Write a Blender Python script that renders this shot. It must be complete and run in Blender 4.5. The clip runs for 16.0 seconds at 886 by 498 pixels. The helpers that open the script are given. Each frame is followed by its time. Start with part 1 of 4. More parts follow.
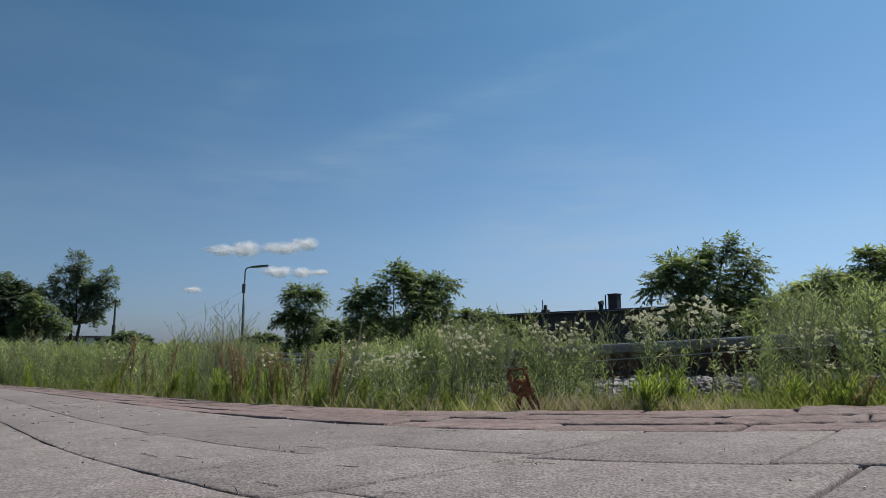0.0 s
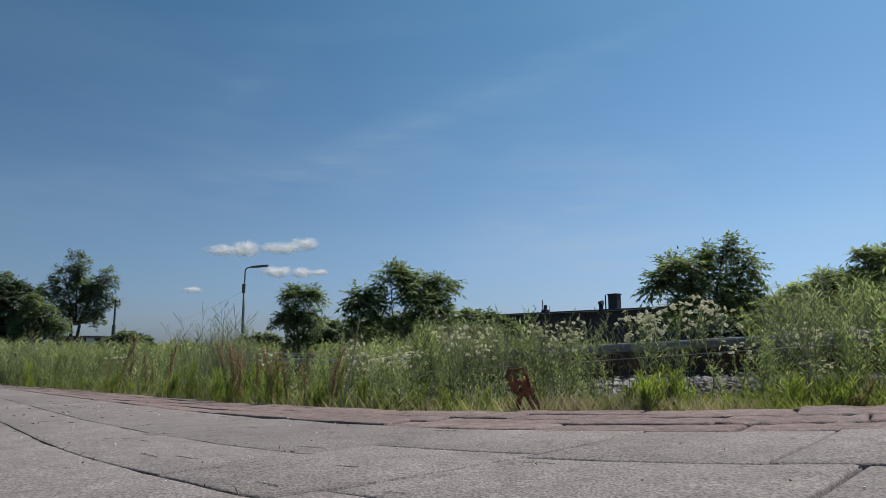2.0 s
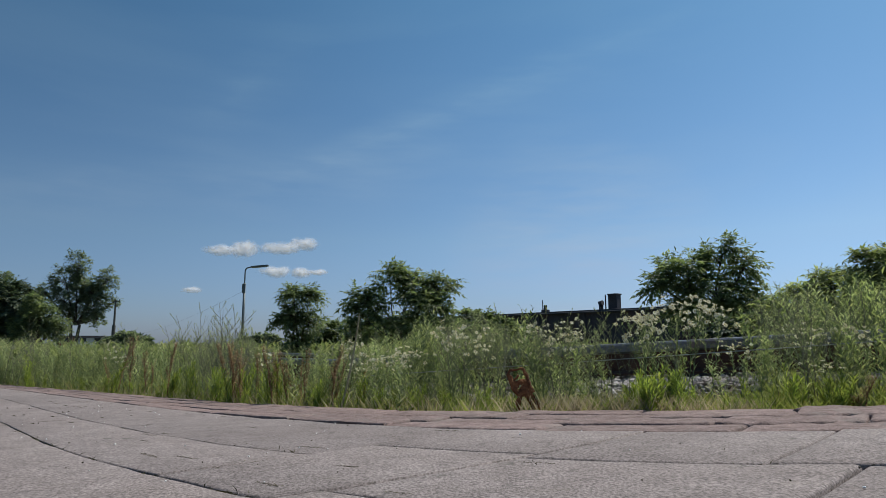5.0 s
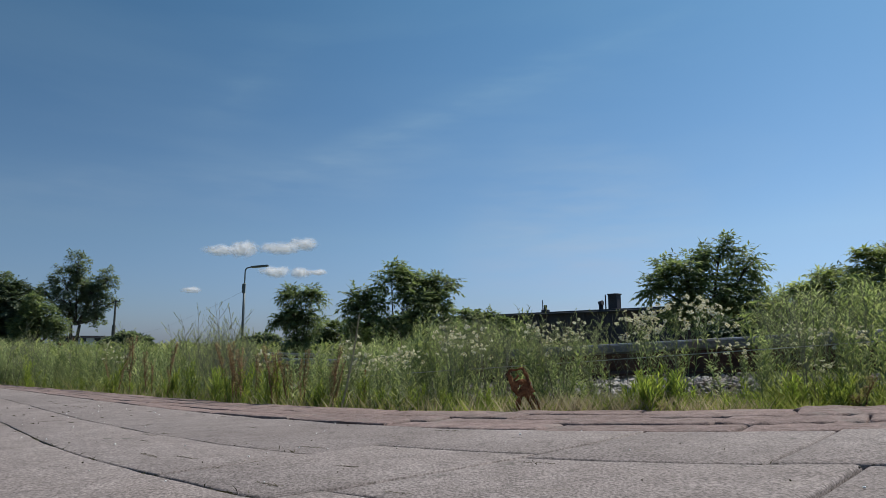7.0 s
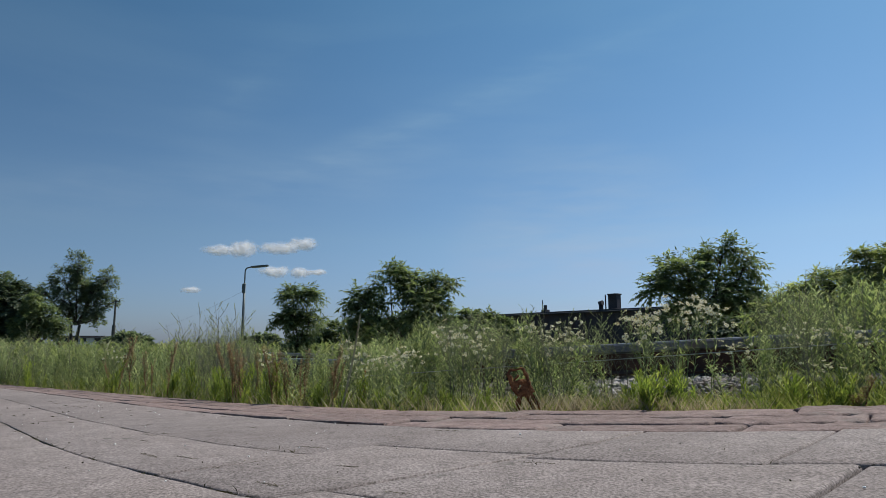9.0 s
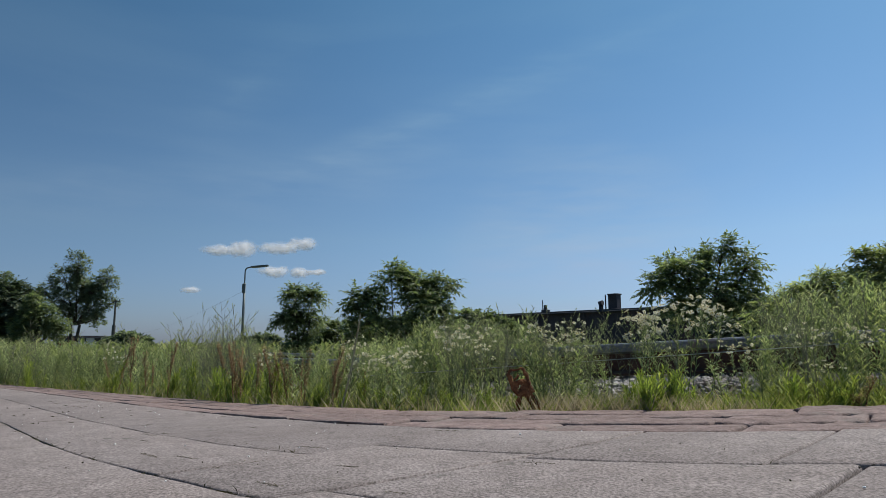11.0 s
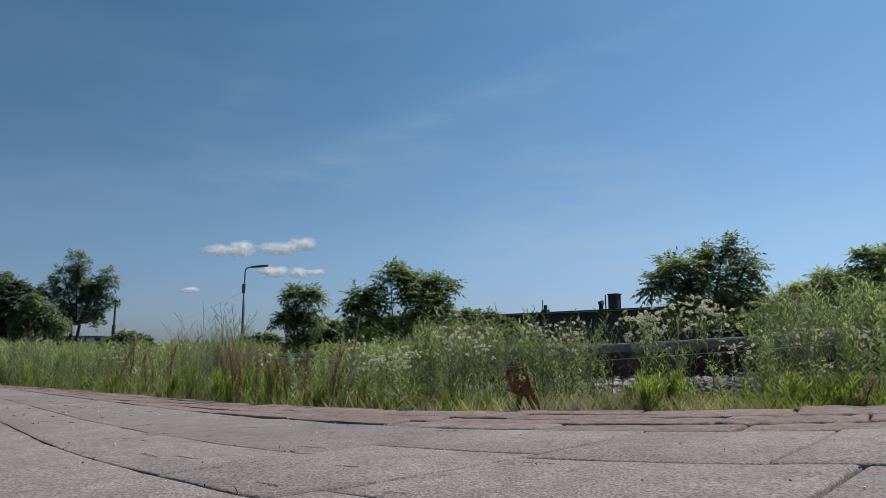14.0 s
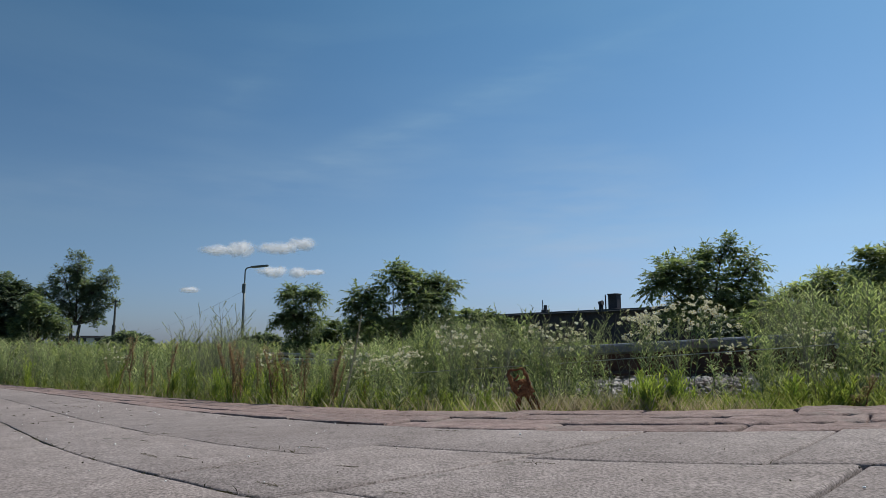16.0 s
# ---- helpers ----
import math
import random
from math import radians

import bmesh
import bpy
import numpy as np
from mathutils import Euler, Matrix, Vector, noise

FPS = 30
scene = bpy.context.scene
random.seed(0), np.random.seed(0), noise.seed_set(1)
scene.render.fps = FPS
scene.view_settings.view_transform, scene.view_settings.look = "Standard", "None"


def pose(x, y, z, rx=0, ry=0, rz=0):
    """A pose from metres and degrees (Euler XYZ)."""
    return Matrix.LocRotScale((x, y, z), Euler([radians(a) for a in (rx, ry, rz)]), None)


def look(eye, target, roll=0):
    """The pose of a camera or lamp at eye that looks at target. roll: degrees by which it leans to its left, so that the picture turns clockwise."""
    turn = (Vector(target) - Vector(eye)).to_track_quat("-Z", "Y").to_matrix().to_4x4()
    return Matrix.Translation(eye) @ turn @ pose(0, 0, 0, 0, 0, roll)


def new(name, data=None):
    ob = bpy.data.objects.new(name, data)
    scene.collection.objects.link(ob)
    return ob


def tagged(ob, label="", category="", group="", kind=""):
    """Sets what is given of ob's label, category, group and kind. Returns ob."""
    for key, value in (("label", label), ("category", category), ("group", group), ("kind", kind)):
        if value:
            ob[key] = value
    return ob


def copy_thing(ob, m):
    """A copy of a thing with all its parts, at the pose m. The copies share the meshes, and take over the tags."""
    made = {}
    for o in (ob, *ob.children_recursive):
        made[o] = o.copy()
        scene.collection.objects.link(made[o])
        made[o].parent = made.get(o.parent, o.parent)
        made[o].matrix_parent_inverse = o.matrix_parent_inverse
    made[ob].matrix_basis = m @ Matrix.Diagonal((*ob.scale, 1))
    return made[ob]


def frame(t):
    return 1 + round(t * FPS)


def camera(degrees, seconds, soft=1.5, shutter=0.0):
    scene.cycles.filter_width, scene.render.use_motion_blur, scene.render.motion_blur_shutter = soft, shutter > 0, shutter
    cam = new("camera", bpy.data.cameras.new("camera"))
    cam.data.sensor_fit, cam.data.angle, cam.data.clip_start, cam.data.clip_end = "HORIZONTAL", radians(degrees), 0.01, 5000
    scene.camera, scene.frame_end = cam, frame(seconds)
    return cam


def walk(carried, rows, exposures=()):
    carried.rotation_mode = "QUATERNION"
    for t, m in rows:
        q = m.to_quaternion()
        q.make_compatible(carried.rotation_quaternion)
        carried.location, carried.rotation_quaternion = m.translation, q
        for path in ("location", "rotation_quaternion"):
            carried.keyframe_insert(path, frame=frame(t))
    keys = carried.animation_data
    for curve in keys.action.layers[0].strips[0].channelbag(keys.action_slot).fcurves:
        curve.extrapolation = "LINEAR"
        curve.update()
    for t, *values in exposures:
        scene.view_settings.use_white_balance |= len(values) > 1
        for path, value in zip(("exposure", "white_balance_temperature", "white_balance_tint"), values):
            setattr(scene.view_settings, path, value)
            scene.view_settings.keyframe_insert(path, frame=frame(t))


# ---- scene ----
EYE_Z = 0.14
cam = camera(70.0, 16.0, soft=0.75)
CAM = pose(0, 0, EYE_Z, 90 + 8.48, 0, 0)
walk(cam, [(0, CAM), (16, CAM)])

# ---- world, sun and exposure ----
SUN_AZ, SUN_EL = radians(58), radians(55)      # to the right of straight ahead; above the horizon
scene.view_settings.exposure = 0.22


def build_world():
    w = bpy.data.worlds.new("sky")
    scene.world = w
    w.use_nodes = True
    nt = w.node_tree
    nt.nodes.clear()
    N, L = nt.nodes.new, nt.links.new
    out, bg = N("ShaderNodeOutputWorld"), N("ShaderNodeBackground")
    sky = N("ShaderNodeTexSky")
    sky.sky_type, sky.sun_disc = "NISHITA", False
    sky.sun_elevation, sky.sun_rotation = SUN_EL, SUN_AZ
    sky.air_density, sky.dust_density, sky.ozone_density = 1.0, 0.5, 1.6
    bg.inputs["Strength"].default_value = 0.082
    # thin cirrus veils drawn out along one direction
    tc, mp, nz, ramp = N("ShaderNodeTexCoord"), N("ShaderNodeMapping"), N("ShaderNodeTexNoise"), N("ShaderNodeValToRGB")
    mp.inputs["Rotation"].default_value = (0, radians(-24), radians(8))
    mp.inputs["Scale"].default_value = (0.9, 1.4, 5.0)
    nz.inputs["Scale"].default_value, nz.inputs["Detail"].default_value = 2.0, 5.0
    nz.inputs["Roughness"].default_value, nz.inputs["Distortion"].default_value = 0.45, 0.5
    ramp.color_ramp.elements[0].position, ramp.color_ramp.elements[0].color = 0.47, (0, 0, 0, 1)
    ramp.color_ramp.elements[1].position, ramp.color_ramp.elements[1].color = 0.80, (0.12, 0.12, 0.12, 1)
    mix = N("ShaderNodeMixRGB")
    mix.inputs["Color2"].default_value = (5.2, 5.6, 6.3, 1)
    L(tc.outputs["Generated"], mp.inputs["Vector"])
    L(mp.outputs["Vector"], nz.inputs["Vector"])
    L(nz.outputs["Fac"], ramp.inputs["Fac"])
    L(ramp.outputs["Color"], mix.inputs["Fac"])
    L(sky.outputs["Color"], mix.inputs["Color1"])

    def dot_ramp(axis, stops):
        v, r2 = N("ShaderNodeVectorMath"), N("ShaderNodeValToRGB")
        v.operation = "DOT_PRODUCT"
        v.inputs[1].default_value = axis
        h = N("ShaderNodeMath")
        h.operation = "MULTIPLY_ADD"
        h.inputs[1].default_value = h.inputs[2].default_value = 0.5
        e = r2.color_ramp.elements
        while len(e) < len(stops):
            e.new(0.5)
        for q, (p, c) in zip(e, stops):
            q.position, q.color = 0.5 + p / 2, (c, c, c, 1)
        L(tc.outputs["Generated"], v.inputs[0])
        L(v.outputs["Value"], h.inputs[0])
        L(h.outputs["Value"], r2.inputs["Fac"])
        return r2.outputs["Color"]

    def times(a, b):
        x = N("ShaderNodeMixRGB")
        x.blend_type = "MULTIPLY"
        x.inputs["Fac"].default_value = 1.0
        L(a, x.inputs["Color1"])
        L(b, x.inputs["Color2"])
        return x.outputs["Color"]

    # faint streaks of ice cloud: a long one rising to the right, a short steep one, a low broad band
    bands = []
    for across, rise, length, run in (((0.376, 0.327, -0.867), [(-0.035, 0), (0.0, 0.22), (0.03, 0.08), (0.13, 0)], (0.927, -0.148, 0.346), [(-0.45, 0), (-0.2, 0.8), (0.1, 1), (0.3, 0.4), (0.5, 0)]),
                                      ((0.595, 0.469, -0.652), [(-0.05, 0), (0.0, 0.13), (0.06, 0)], (0.753, -0.042, 0.657), [(-0.16, 0), (-0.02, 1), (0.14, 0)]),
                                      ((0.057, 0.282, -0.958), [(-0.05, 0), (0.0, 0.13), (0.08, 0)], (0.941, 0.307, 0.146), [(-0.6, 0), (-0.2, 1), (0.2, 0.8), (0.5, 0)])):
        bands.append(times(dot_ramp(across, rise), dot_ramp(length, run)))
    streak = bands[0]
    for v in bands[1:]:
        x = N("ShaderNodeMixRGB")
        x.blend_type = "ADD"
        x.inputs["Fac"].default_value = 1.0
        L(streak, x.inputs["Color1"])
        L(v, x.inputs["Color2"])
        streak = x.outputs["Color"]
    nz2, rp2 = N("ShaderNodeTexNoise"), N("ShaderNodeValToRGB")
    nz2.inputs["Scale"].default_value, nz2.inputs["Detail"].default_value = 9.0, 5.0
    rp2.color_ramp.elements[0].position, rp2.color_ramp.elements[1].position = 0.25, 0.7
    L(mp.outputs["Vector"], nz2.inputs["Vector"])
    L(nz2.outputs["Fac"], rp2.inputs["Fac"])
    mix2 = N("ShaderNodeMixRGB")
    mix2.inputs["Color2"].default_value = (6.0, 6.3, 6.8, 1)
    L(times(streak, rp2.outputs["Color"]), mix2.inputs["Fac"])
    L(mix.outputs["Color"], mix2.inputs["Color1"])
    # a low pale veil of haze
    mix3 = N("ShaderNodeMixRGB")
    mix3.inputs["Color2"].default_value = (6.4, 6.2, 6.3, 1)
    L(times(dot_ramp((0.215, 0.969, 0.123), [(0.975, 0), (0.999, 0.30)]), rp2.outputs["Color"]), mix3.inputs["Fac"])
    L(mix2.outputs["Color"], mix3.inputs["Color1"])
    # sky dimmed to the left and lifted to the right, graded to fit the camera's view
    side = times(mix3.outputs["Color"], dot_ramp((1, 0, 0), [(-0.6, 0.80), (0.0, 1.0), (0.5, 1.09)]))
    # clear-air tint: deep blue overhead, paler and cooler towards the horizon
    sep, tint, mul = N("ShaderNodeSeparateXYZ"), N("ShaderNodeValToRGB"), N("ShaderNodeMixRGB")
    mul.blend_type = "MULTIPLY"
    mul.inputs["Fac"].default_value = 1.0
    el = tint.color_ramp.elements
    el[0].position, el[0].color = 0.0, (0.50, 0.63, 1.02, 1)
    el[1].position, el[1].color = 0.55, (0.54, 0.90, 0.98, 1)
    mid = el.new(0.16)
    mid.color = (0.69, 0.835, 0.97, 1)
    L(tc.outputs["Generated"], sep.inputs["Vector"])
    L(sep.outputs["Z"], tint.inputs["Fac"])
    L(side, mul.inputs["Color1"])
    L(tint.outputs["Color"], mul.inputs["Color2"])
    L(mul.outputs["Color"], bg.inputs["Color"])
    L(bg.outputs["Background"], out.inputs["Surface"])
    sun = new("sun", bpy.data.lights.new("sun", "SUN"))
    sun.data.energy, sun.data.angle, sun.data.color = 4.6, radians(0.53), (1.0, 0.95, 0.87)
    d = Vector((math.sin(SUN_AZ) * math.cos(SUN_EL), math.cos(SUN_AZ) * math.cos(SUN_EL), math.sin(SUN_EL)))
    sun.matrix_world = look(d * 30, (0, 0, 0))


build_world()

# ---- materials ----


def shader(name):
    m = bpy.data.materials.new(name)
    m.use_nodes = True
    nt = m.node_tree
    return m, nt, nt.nodes["Principled BSDF"], nt.nodes["Material Output"]


def ramp_of(nt, fac, stops):
    r = nt.nodes.new("ShaderNodeValToRGB")
    el = r.color_ramp.elements
    while len(el) < len(stops):
        el.new(0.5)
    for e, (p, c) in zip(el, stops):
        e.position, e.color = p, (*c, 1)
    nt.links.new(fac, r.inputs["Fac"])
    return r.outputs["Color"]


def noise_of(nt, scale, detail=4.0, rough=0.55, stretch=None, space="Object"):
    n = nt.nodes.new("ShaderNodeTexNoise")
    n.inputs["Scale"].default_value, n.inputs["Detail"].default_value, n.inputs["Roughness"].default_value = scale, detail, rough
    tc = nt.nodes.new("ShaderNodeTexCoord")
    if stretch:
        mp = nt.nodes.new("ShaderNodeMapping")
        mp.inputs["Scale"].default_value = stretch
        nt.links.new(tc.outputs[space], mp.inputs["Vector"])
        nt.links.new(mp.outputs["Vector"], n.inputs["Vector"])
    else:
        nt.links.new(tc.outputs[space], n.inputs["Vector"])
    return n.outputs["Fac"]


def blend(nt, mode, fac, a, b):
    x = nt.nodes.new("ShaderNodeMixRGB")
    x.blend_type = mode
    for sock, v in (("Fac", fac), ("Color1", a), ("Color2", b)):
        if isinstance(v, bpy.types.NodeSocket):
            nt.links.new(v, x.inputs[sock])
        else:
            x.inputs[sock].default_value = v if sock == "Fac" else (*v, 1)
    return x.outputs["Color"]


def bump_of(nt, bsdf, height, strength, distance):
    b = nt.nodes.new("ShaderNodeBump")
    b.inputs["Strength"].default_value, b.inputs["Distance"].default_value = strength, distance
    nt.links.new(height, b.inputs["Height"])
    nt.links.new(b.outputs["Normal"], bsdf.inputs["Normal"])


def surface(name, dark, light, scale, fine, rough=0.85, metal=0.0, bump=0.4, depth=0.003, stain=None, space="Object", each=0.0, stretch=None, spec=0.3):
    """Two scales of colour, an optional stain colour, relief, and a shift from piece to piece."""
    m, nt, b, _ = shader(name)
    n1, n2 = noise_of(nt, scale, 5, 0.6, stretch, space), noise_of(nt, fine, 3, 0.6, stretch, space)
    c = ramp_of(nt, n1, [(0.3, dark), (0.7, light)])
    g = ramp_of(nt, n2, [(0.32, (0.62, 0.62, 0.62)), (0.68, (1.25, 1.25, 1.25))])
    c = blend(nt, "MULTIPLY", 0.8, c, g)
    if stain:
        f = ramp_of(nt, noise_of(nt, scale * 0.37, 6, 0.65, None, space), [(0.52, (0, 0, 0)), (0.66, (0.75, 0.75, 0.75))])
        c = blend(nt, "MIX", f, c, stain)
    if each:
        oi = nt.nodes.new("ShaderNodeObjectInfo")
        c = blend(nt, "MULTIPLY", 1.0, c, ramp_of(nt, oi.outputs["Random"], [(0, (1 - each,) * 3), (1, (1 + each * 0.6,) * 3)]))
    nt.links.new(c, b.inputs["Base Color"])
    b.inputs["Roughness"].default_value, b.inputs["Metallic"].default_value = rough, metal
    b.inputs["Specular IOR Level"].default_value = spec
    bump_of(nt, b, n2, bump, depth)
    return m


def leafy(name, stops, trans=0.35, rough=0.55, each=0.12, through_tint=(1.3, 1.4, 0.8)):
    """Leaf: colour from leaf to leaf and plant to plant, light passing through."""
    m, nt, b, out = shader(name)
    g = nt.nodes.new("ShaderNodeNewGeometry")
    c = ramp_of(nt, g.outputs["Random Per Island"], stops)
    v = ramp_of(nt, noise_of(nt, 5.0, 4), [(0.32, (0.62, 0.62, 0.62)), (0.68, (1.3, 1.3, 1.3))])
    c = blend(nt, "MULTIPLY", 0.8, c, v)
    oi = nt.nodes.new("ShaderNodeObjectInfo")
    c = blend(nt, "MULTIPLY", 1.0, c, ramp_of(nt, oi.outputs["Random"], [(0, (1 - each, 1 - each, 1 - each)), (1, (1 + each, 1 + each, 1 + each))]))
    nt.links.new(c, b.inputs["Base Color"])
    b.inputs["Roughness"].default_value, b.inputs["Specular IOR Level"].default_value = rough, 0.25
    t, mx = nt.nodes.new("ShaderNodeBsdfTranslucent"), nt.nodes.new("ShaderNodeMixShader")
    tc = blend(nt, "MULTIPLY", 1.0, c, through_tint)
    nt.links.new(tc, t.inputs["Color"])
    mx.inputs["Fac"].default_value = trans
    nt.links.new(b.outputs["BSDF"], mx.inputs[1])
    nt.links.new(t.outputs["BSDF"], mx.inputs[2])
    nt.links.new(mx.outputs["Shader"], out.inputs["Surface"])
    return m


def concrete():
    m, nt, b, _ = shader("concrete_slab")
    big, mid, fine = noise_of(nt, 2.1, 6, 0.65), noise_of(nt, 17.0, 4, 0.6), noise_of(nt, 270.0, 3, 0.7, (1.0, 0.6, 1.0))
    c = ramp_of(nt, big, [(0.3, (0.170, 0.144, 0.137)), (0.7, (0.224, 0.195, 0.188))])
    c = blend(nt, "MULTIPLY", 0.7, c, ramp_of(nt, mid, [(0.3, (0.78, 0.77, 0.76)), (0.7, (1.12, 1.12, 1.12))]))
    c = blend(nt, "MULTIPLY", 0.9, c, ramp_of(nt, fine, [(0.37, (0.42, 0.41, 0.40)), (0.63, (1.5, 1.5, 1.5))]))
    # fine grey-green dirt scratches and darker damp spots
    dirt = ramp_of(nt, noise_of(nt, 6.0, 7, 0.72, (1.0, 3.2, 1.0)), [(0.58, (0, 0, 0)), (0.74, (0.55, 0.55, 0.55))])
    c = blend(nt, "MIX", dirt, c, (0.17, 0.15, 0.12))
    pits = ramp_of(nt, noise_of(nt, 11.0, 8, 0.75), [(0.60, (0, 0, 0)), (0.67, (0.8, 0.8, 0.8))])
    c = blend(nt, "MIX", pits, c, (0.075, 0.068, 0.06))
    oi = nt.nodes.new("ShaderNodeObjectInfo")
    c = blend(nt, "MULTIPLY", 1.0, c, ramp_of(nt, oi.outputs["Random"], [(0, (0.93, 0.93, 0.93)), (1, (1.05, 1.05, 1.05))]))
    nt.links.new(c, b.inputs["Base Color"])
    b.inputs["Roughness"].default_value, b.inputs["Specular IOR Level"].default_value = 0.88, 0.25
    add = blend(nt, "ADD", 0.6, fine, mid)
    bump_of(nt, b, add, 0.6, 0.0025)
    return m


CONCRETE = concrete()

RED_BRICK = surface("weathered_red_brick", (0.126, 0.088, 0.080), (0.268, 0.198, 0.183), 30, 150, 0.9, 0, 1.0, 0.006, (0.20, 0.168, 0.153), each=0.16)
SAND = surface("dirt", (0.05, 0.042, 0.03), (0.12, 0.10, 0.075), 6, 90, 0.95, 0, 0.7, 0.006, (0.05, 0.06, 0.025))
GROUND = surface("soil_and_moss", (0.06, 0.065, 0.025), (0.13, 0.12, 0.06), 0.7, 25, 0.95, 0, 0.8, 0.02, (0.06, 0.085, 0.025))
STONE = surface("ballast_stone", (0.17, 0.155, 0.145), (0.44, 0.41, 0.39), 4, 120, 0.85, 0, 0.5, 0.003, (0.16, 0.10, 0.07))
RAIL = surface("rusty_rail_steel", (0.055, 0.028, 0.02), (0.12, 0.06, 0.042), 12, 150, 0.8, 0.25, 0.5, 0.002, (0.075, 0.055, 0.05), stretch=(0.4, 1, 1))
RAIL_TOP = surface("worn_rail_head", (0.11, 0.12, 0.14), (0.19, 0.20, 0.225), 8, 120, 0.48, 0.75, 0.25, 0.001, (0.16, 0.12, 0.10), stretch=(0.25, 1, 1), spec=0.5)
SLEEPER = surface("old_sleeper_wood", (0.035, 0.025, 0.02), (0.09, 0.07, 0.055), 5, 60, 0.9, 0, 0.7, 0.004, stretch=(1, 6, 6))
RUST = surface("flaking_rust", (0.036, 0.014, 0.010), (0.36, 0.150, 0.060), 42, 260, 0.85, 0.1, 0.9, 0.006, (0.05, 0.022, 0.015))
WIRE = surface("dull_wire", (0.24, 0.24, 0.25), (0.42, 0.42, 0.43), 20, 90, 0.5, 0.4, 0.2, 0.0005)
GALV = surface("lamp_post_steel", (0.10, 0.12, 0.12), (0.17, 0.19, 0.19), 2, 30, 0.55, 0.5, 0.2, 0.002)
POLE = surface("dark_pole_wood", (0.05, 0.055, 0.05), (0.10, 0.10, 0.09), 3, 40, 0.85, 0, 0.5, 0.004)
GLASS_LAMP = surface("lamp_cover", (0.20, 0.22, 0.22), (0.27, 0.29, 0.29), 3, 60, 0.3, 0, 0.1, 0.001)
WALL_DARK = surface("dark_boarding", (0.036, 0.034, 0.042), (0.062, 0.058, 0.066), 1.2, 12, 0.8, 0, 0.4, 0.01, (0.075, 0.035, 0.025))
ROOF_DARK = surface("roofing_felt", (0.03, 0.032, 0.04), (0.06, 0.062, 0.072), 0.8, 15, 0.75, 0, 0.3, 0.01)
BRICK_FAR = surface("red_brick_wall", (0.14, 0.06, 0.045), (0.22, 0.10, 0.075), 1.0, 14, 0.9, 0, 0.3, 0.01)
PALE = surface("pale_render", (0.50, 0.50, 0.49), (0.68, 0.68, 0.66), 0.6, 8, 0.8, 0, 0.2, 0.005)
DARK_GLASS = surface("window_glass", (0.02, 0.025, 0.03), (0.04, 0.045, 0.05), 1, 9, 0.12, 0, 0.05, 0.001, spec=0.5)
BARK = surface("bark", (0.045, 0.037, 0.028), (0.12, 0.10, 0.08), 6, 50, 0.92, 0, 0.9, 0.02, stretch=(1, 1, 0.3))
STEM = surface("green_stem", (0.093, 0.136, 0.051), (0.170, 0.208, 0.085), 9, 80, 0.7, 0, 0.2, 0.001)
STEM_DRY = surface("dry_stem", (0.16, 0.085, 0.04), (0.28, 0.17, 0.09), 12, 80, 0.85, 0, 0.4, 0.001)
TWIG = surface("dry_grey_twig", (0.105, 0.105, 0.070), (0.190, 0.180, 0.125), 12, 80, 0.8, 0, 0.3, 0.001)
STALK_PALE = surface("bleached_stalk", (0.24, 0.21, 0.12), (0.38, 0.34, 0.22), 14, 90, 0.8, 0, 0.3, 0.001)
SEED_DRY = leafy("dry_seed_heads", [(0, (0.130, 0.082, 0.046)), (0.5, (0.250, 0.168, 0.098)), (1, (0.440, 0.330, 0.210))], 0.45, 0.8, 0.12, (1.265, 1.250, 1.170))
LEAF_GREY = leafy("grey_green_leaf", [(0, (0.165, 0.202, 0.114)), (0.55, (0.258, 0.290, 0.172)), (1, (0.385, 0.390, 0.265))], 0.58, each=0.34)
LEAF_MID = leafy("mid_green_leaf", [(0, (0.122, 0.156, 0.072)), (0.6, (0.204, 0.230, 0.114)), (1, (0.305, 0.310, 0.172))], 0.58, each=0.34)
LEAF_BRIGHT = leafy("yellow_green_leaf", [(0, (0.140, 0.186, 0.045)), (0.6, (0.222, 0.266, 0.064)), (1, (0.325, 0.345, 0.10))], 0.55, each=0.25)
LEAF_TREE = leafy("tree_leaf", [(0, (0.090, 0.122, 0.066)), (0.6, (0.148, 0.182, 0.102)), (1, (0.232, 0.256, 0.146))], 0.58, 0.42)
LEAF_DARK = leafy("dark_tree_leaf", [(0, (0.040, 0.060, 0.042)), (0.6, (0.070, 0.094, 0.060)), (1, (0.115, 0.138, 0.086))], 0.35)
# paler, bluer leaf colour stands in for haze over the far crowns
LEAF_FAR_HAZE = leafy("hazed_far_leaf", [(0, (0.088, 0.116, 0.086)), (0.6, (0.146, 0.178, 0.126)), (1, (0.215, 0.240, 0.176))], 0.55)
GRASS = leafy("grass_blade", [(0, (0.140, 0.170, 0.055)), (0.55, (0.225, 0.245, 0.086)), (0.85, (0.305, 0.295, 0.135)), (1, (0.440, 0.350, 0.230))], 0.55)
JOINT_MOSS = leafy("joint_moss", [(0, (0.02, 0.018, 0.010)), (0.6, (0.05, 0.045, 0.022)), (1, (0.10, 0.085, 0.045))], 0.1, 0.9)
GRASS_DRY = leafy("dry_grass_blade", [(0, (0.27, 0.23, 0.15)), (0.6, (0.41, 0.36, 0.26)), (1, (0.53, 0.48, 0.37))], 0.5, 0.8, through_tint=(1.2, 1.15, 1.0))
PETAL = leafy("white_petal", [(0, (0.558, 0.539, 0.407)), (0.6, (0.666, 0.644, 0.503)), (1, (0.720, 0.696, 0.548))], 0.3, 0.6, 0.05, (1, 1, 0.9))
DISC = surface("yellow_flower_disc", (0.42, 0.32, 0.06), (0.55, 0.44, 0.10), 80, 400, 0.8, 0, 0.5, 0.0005)


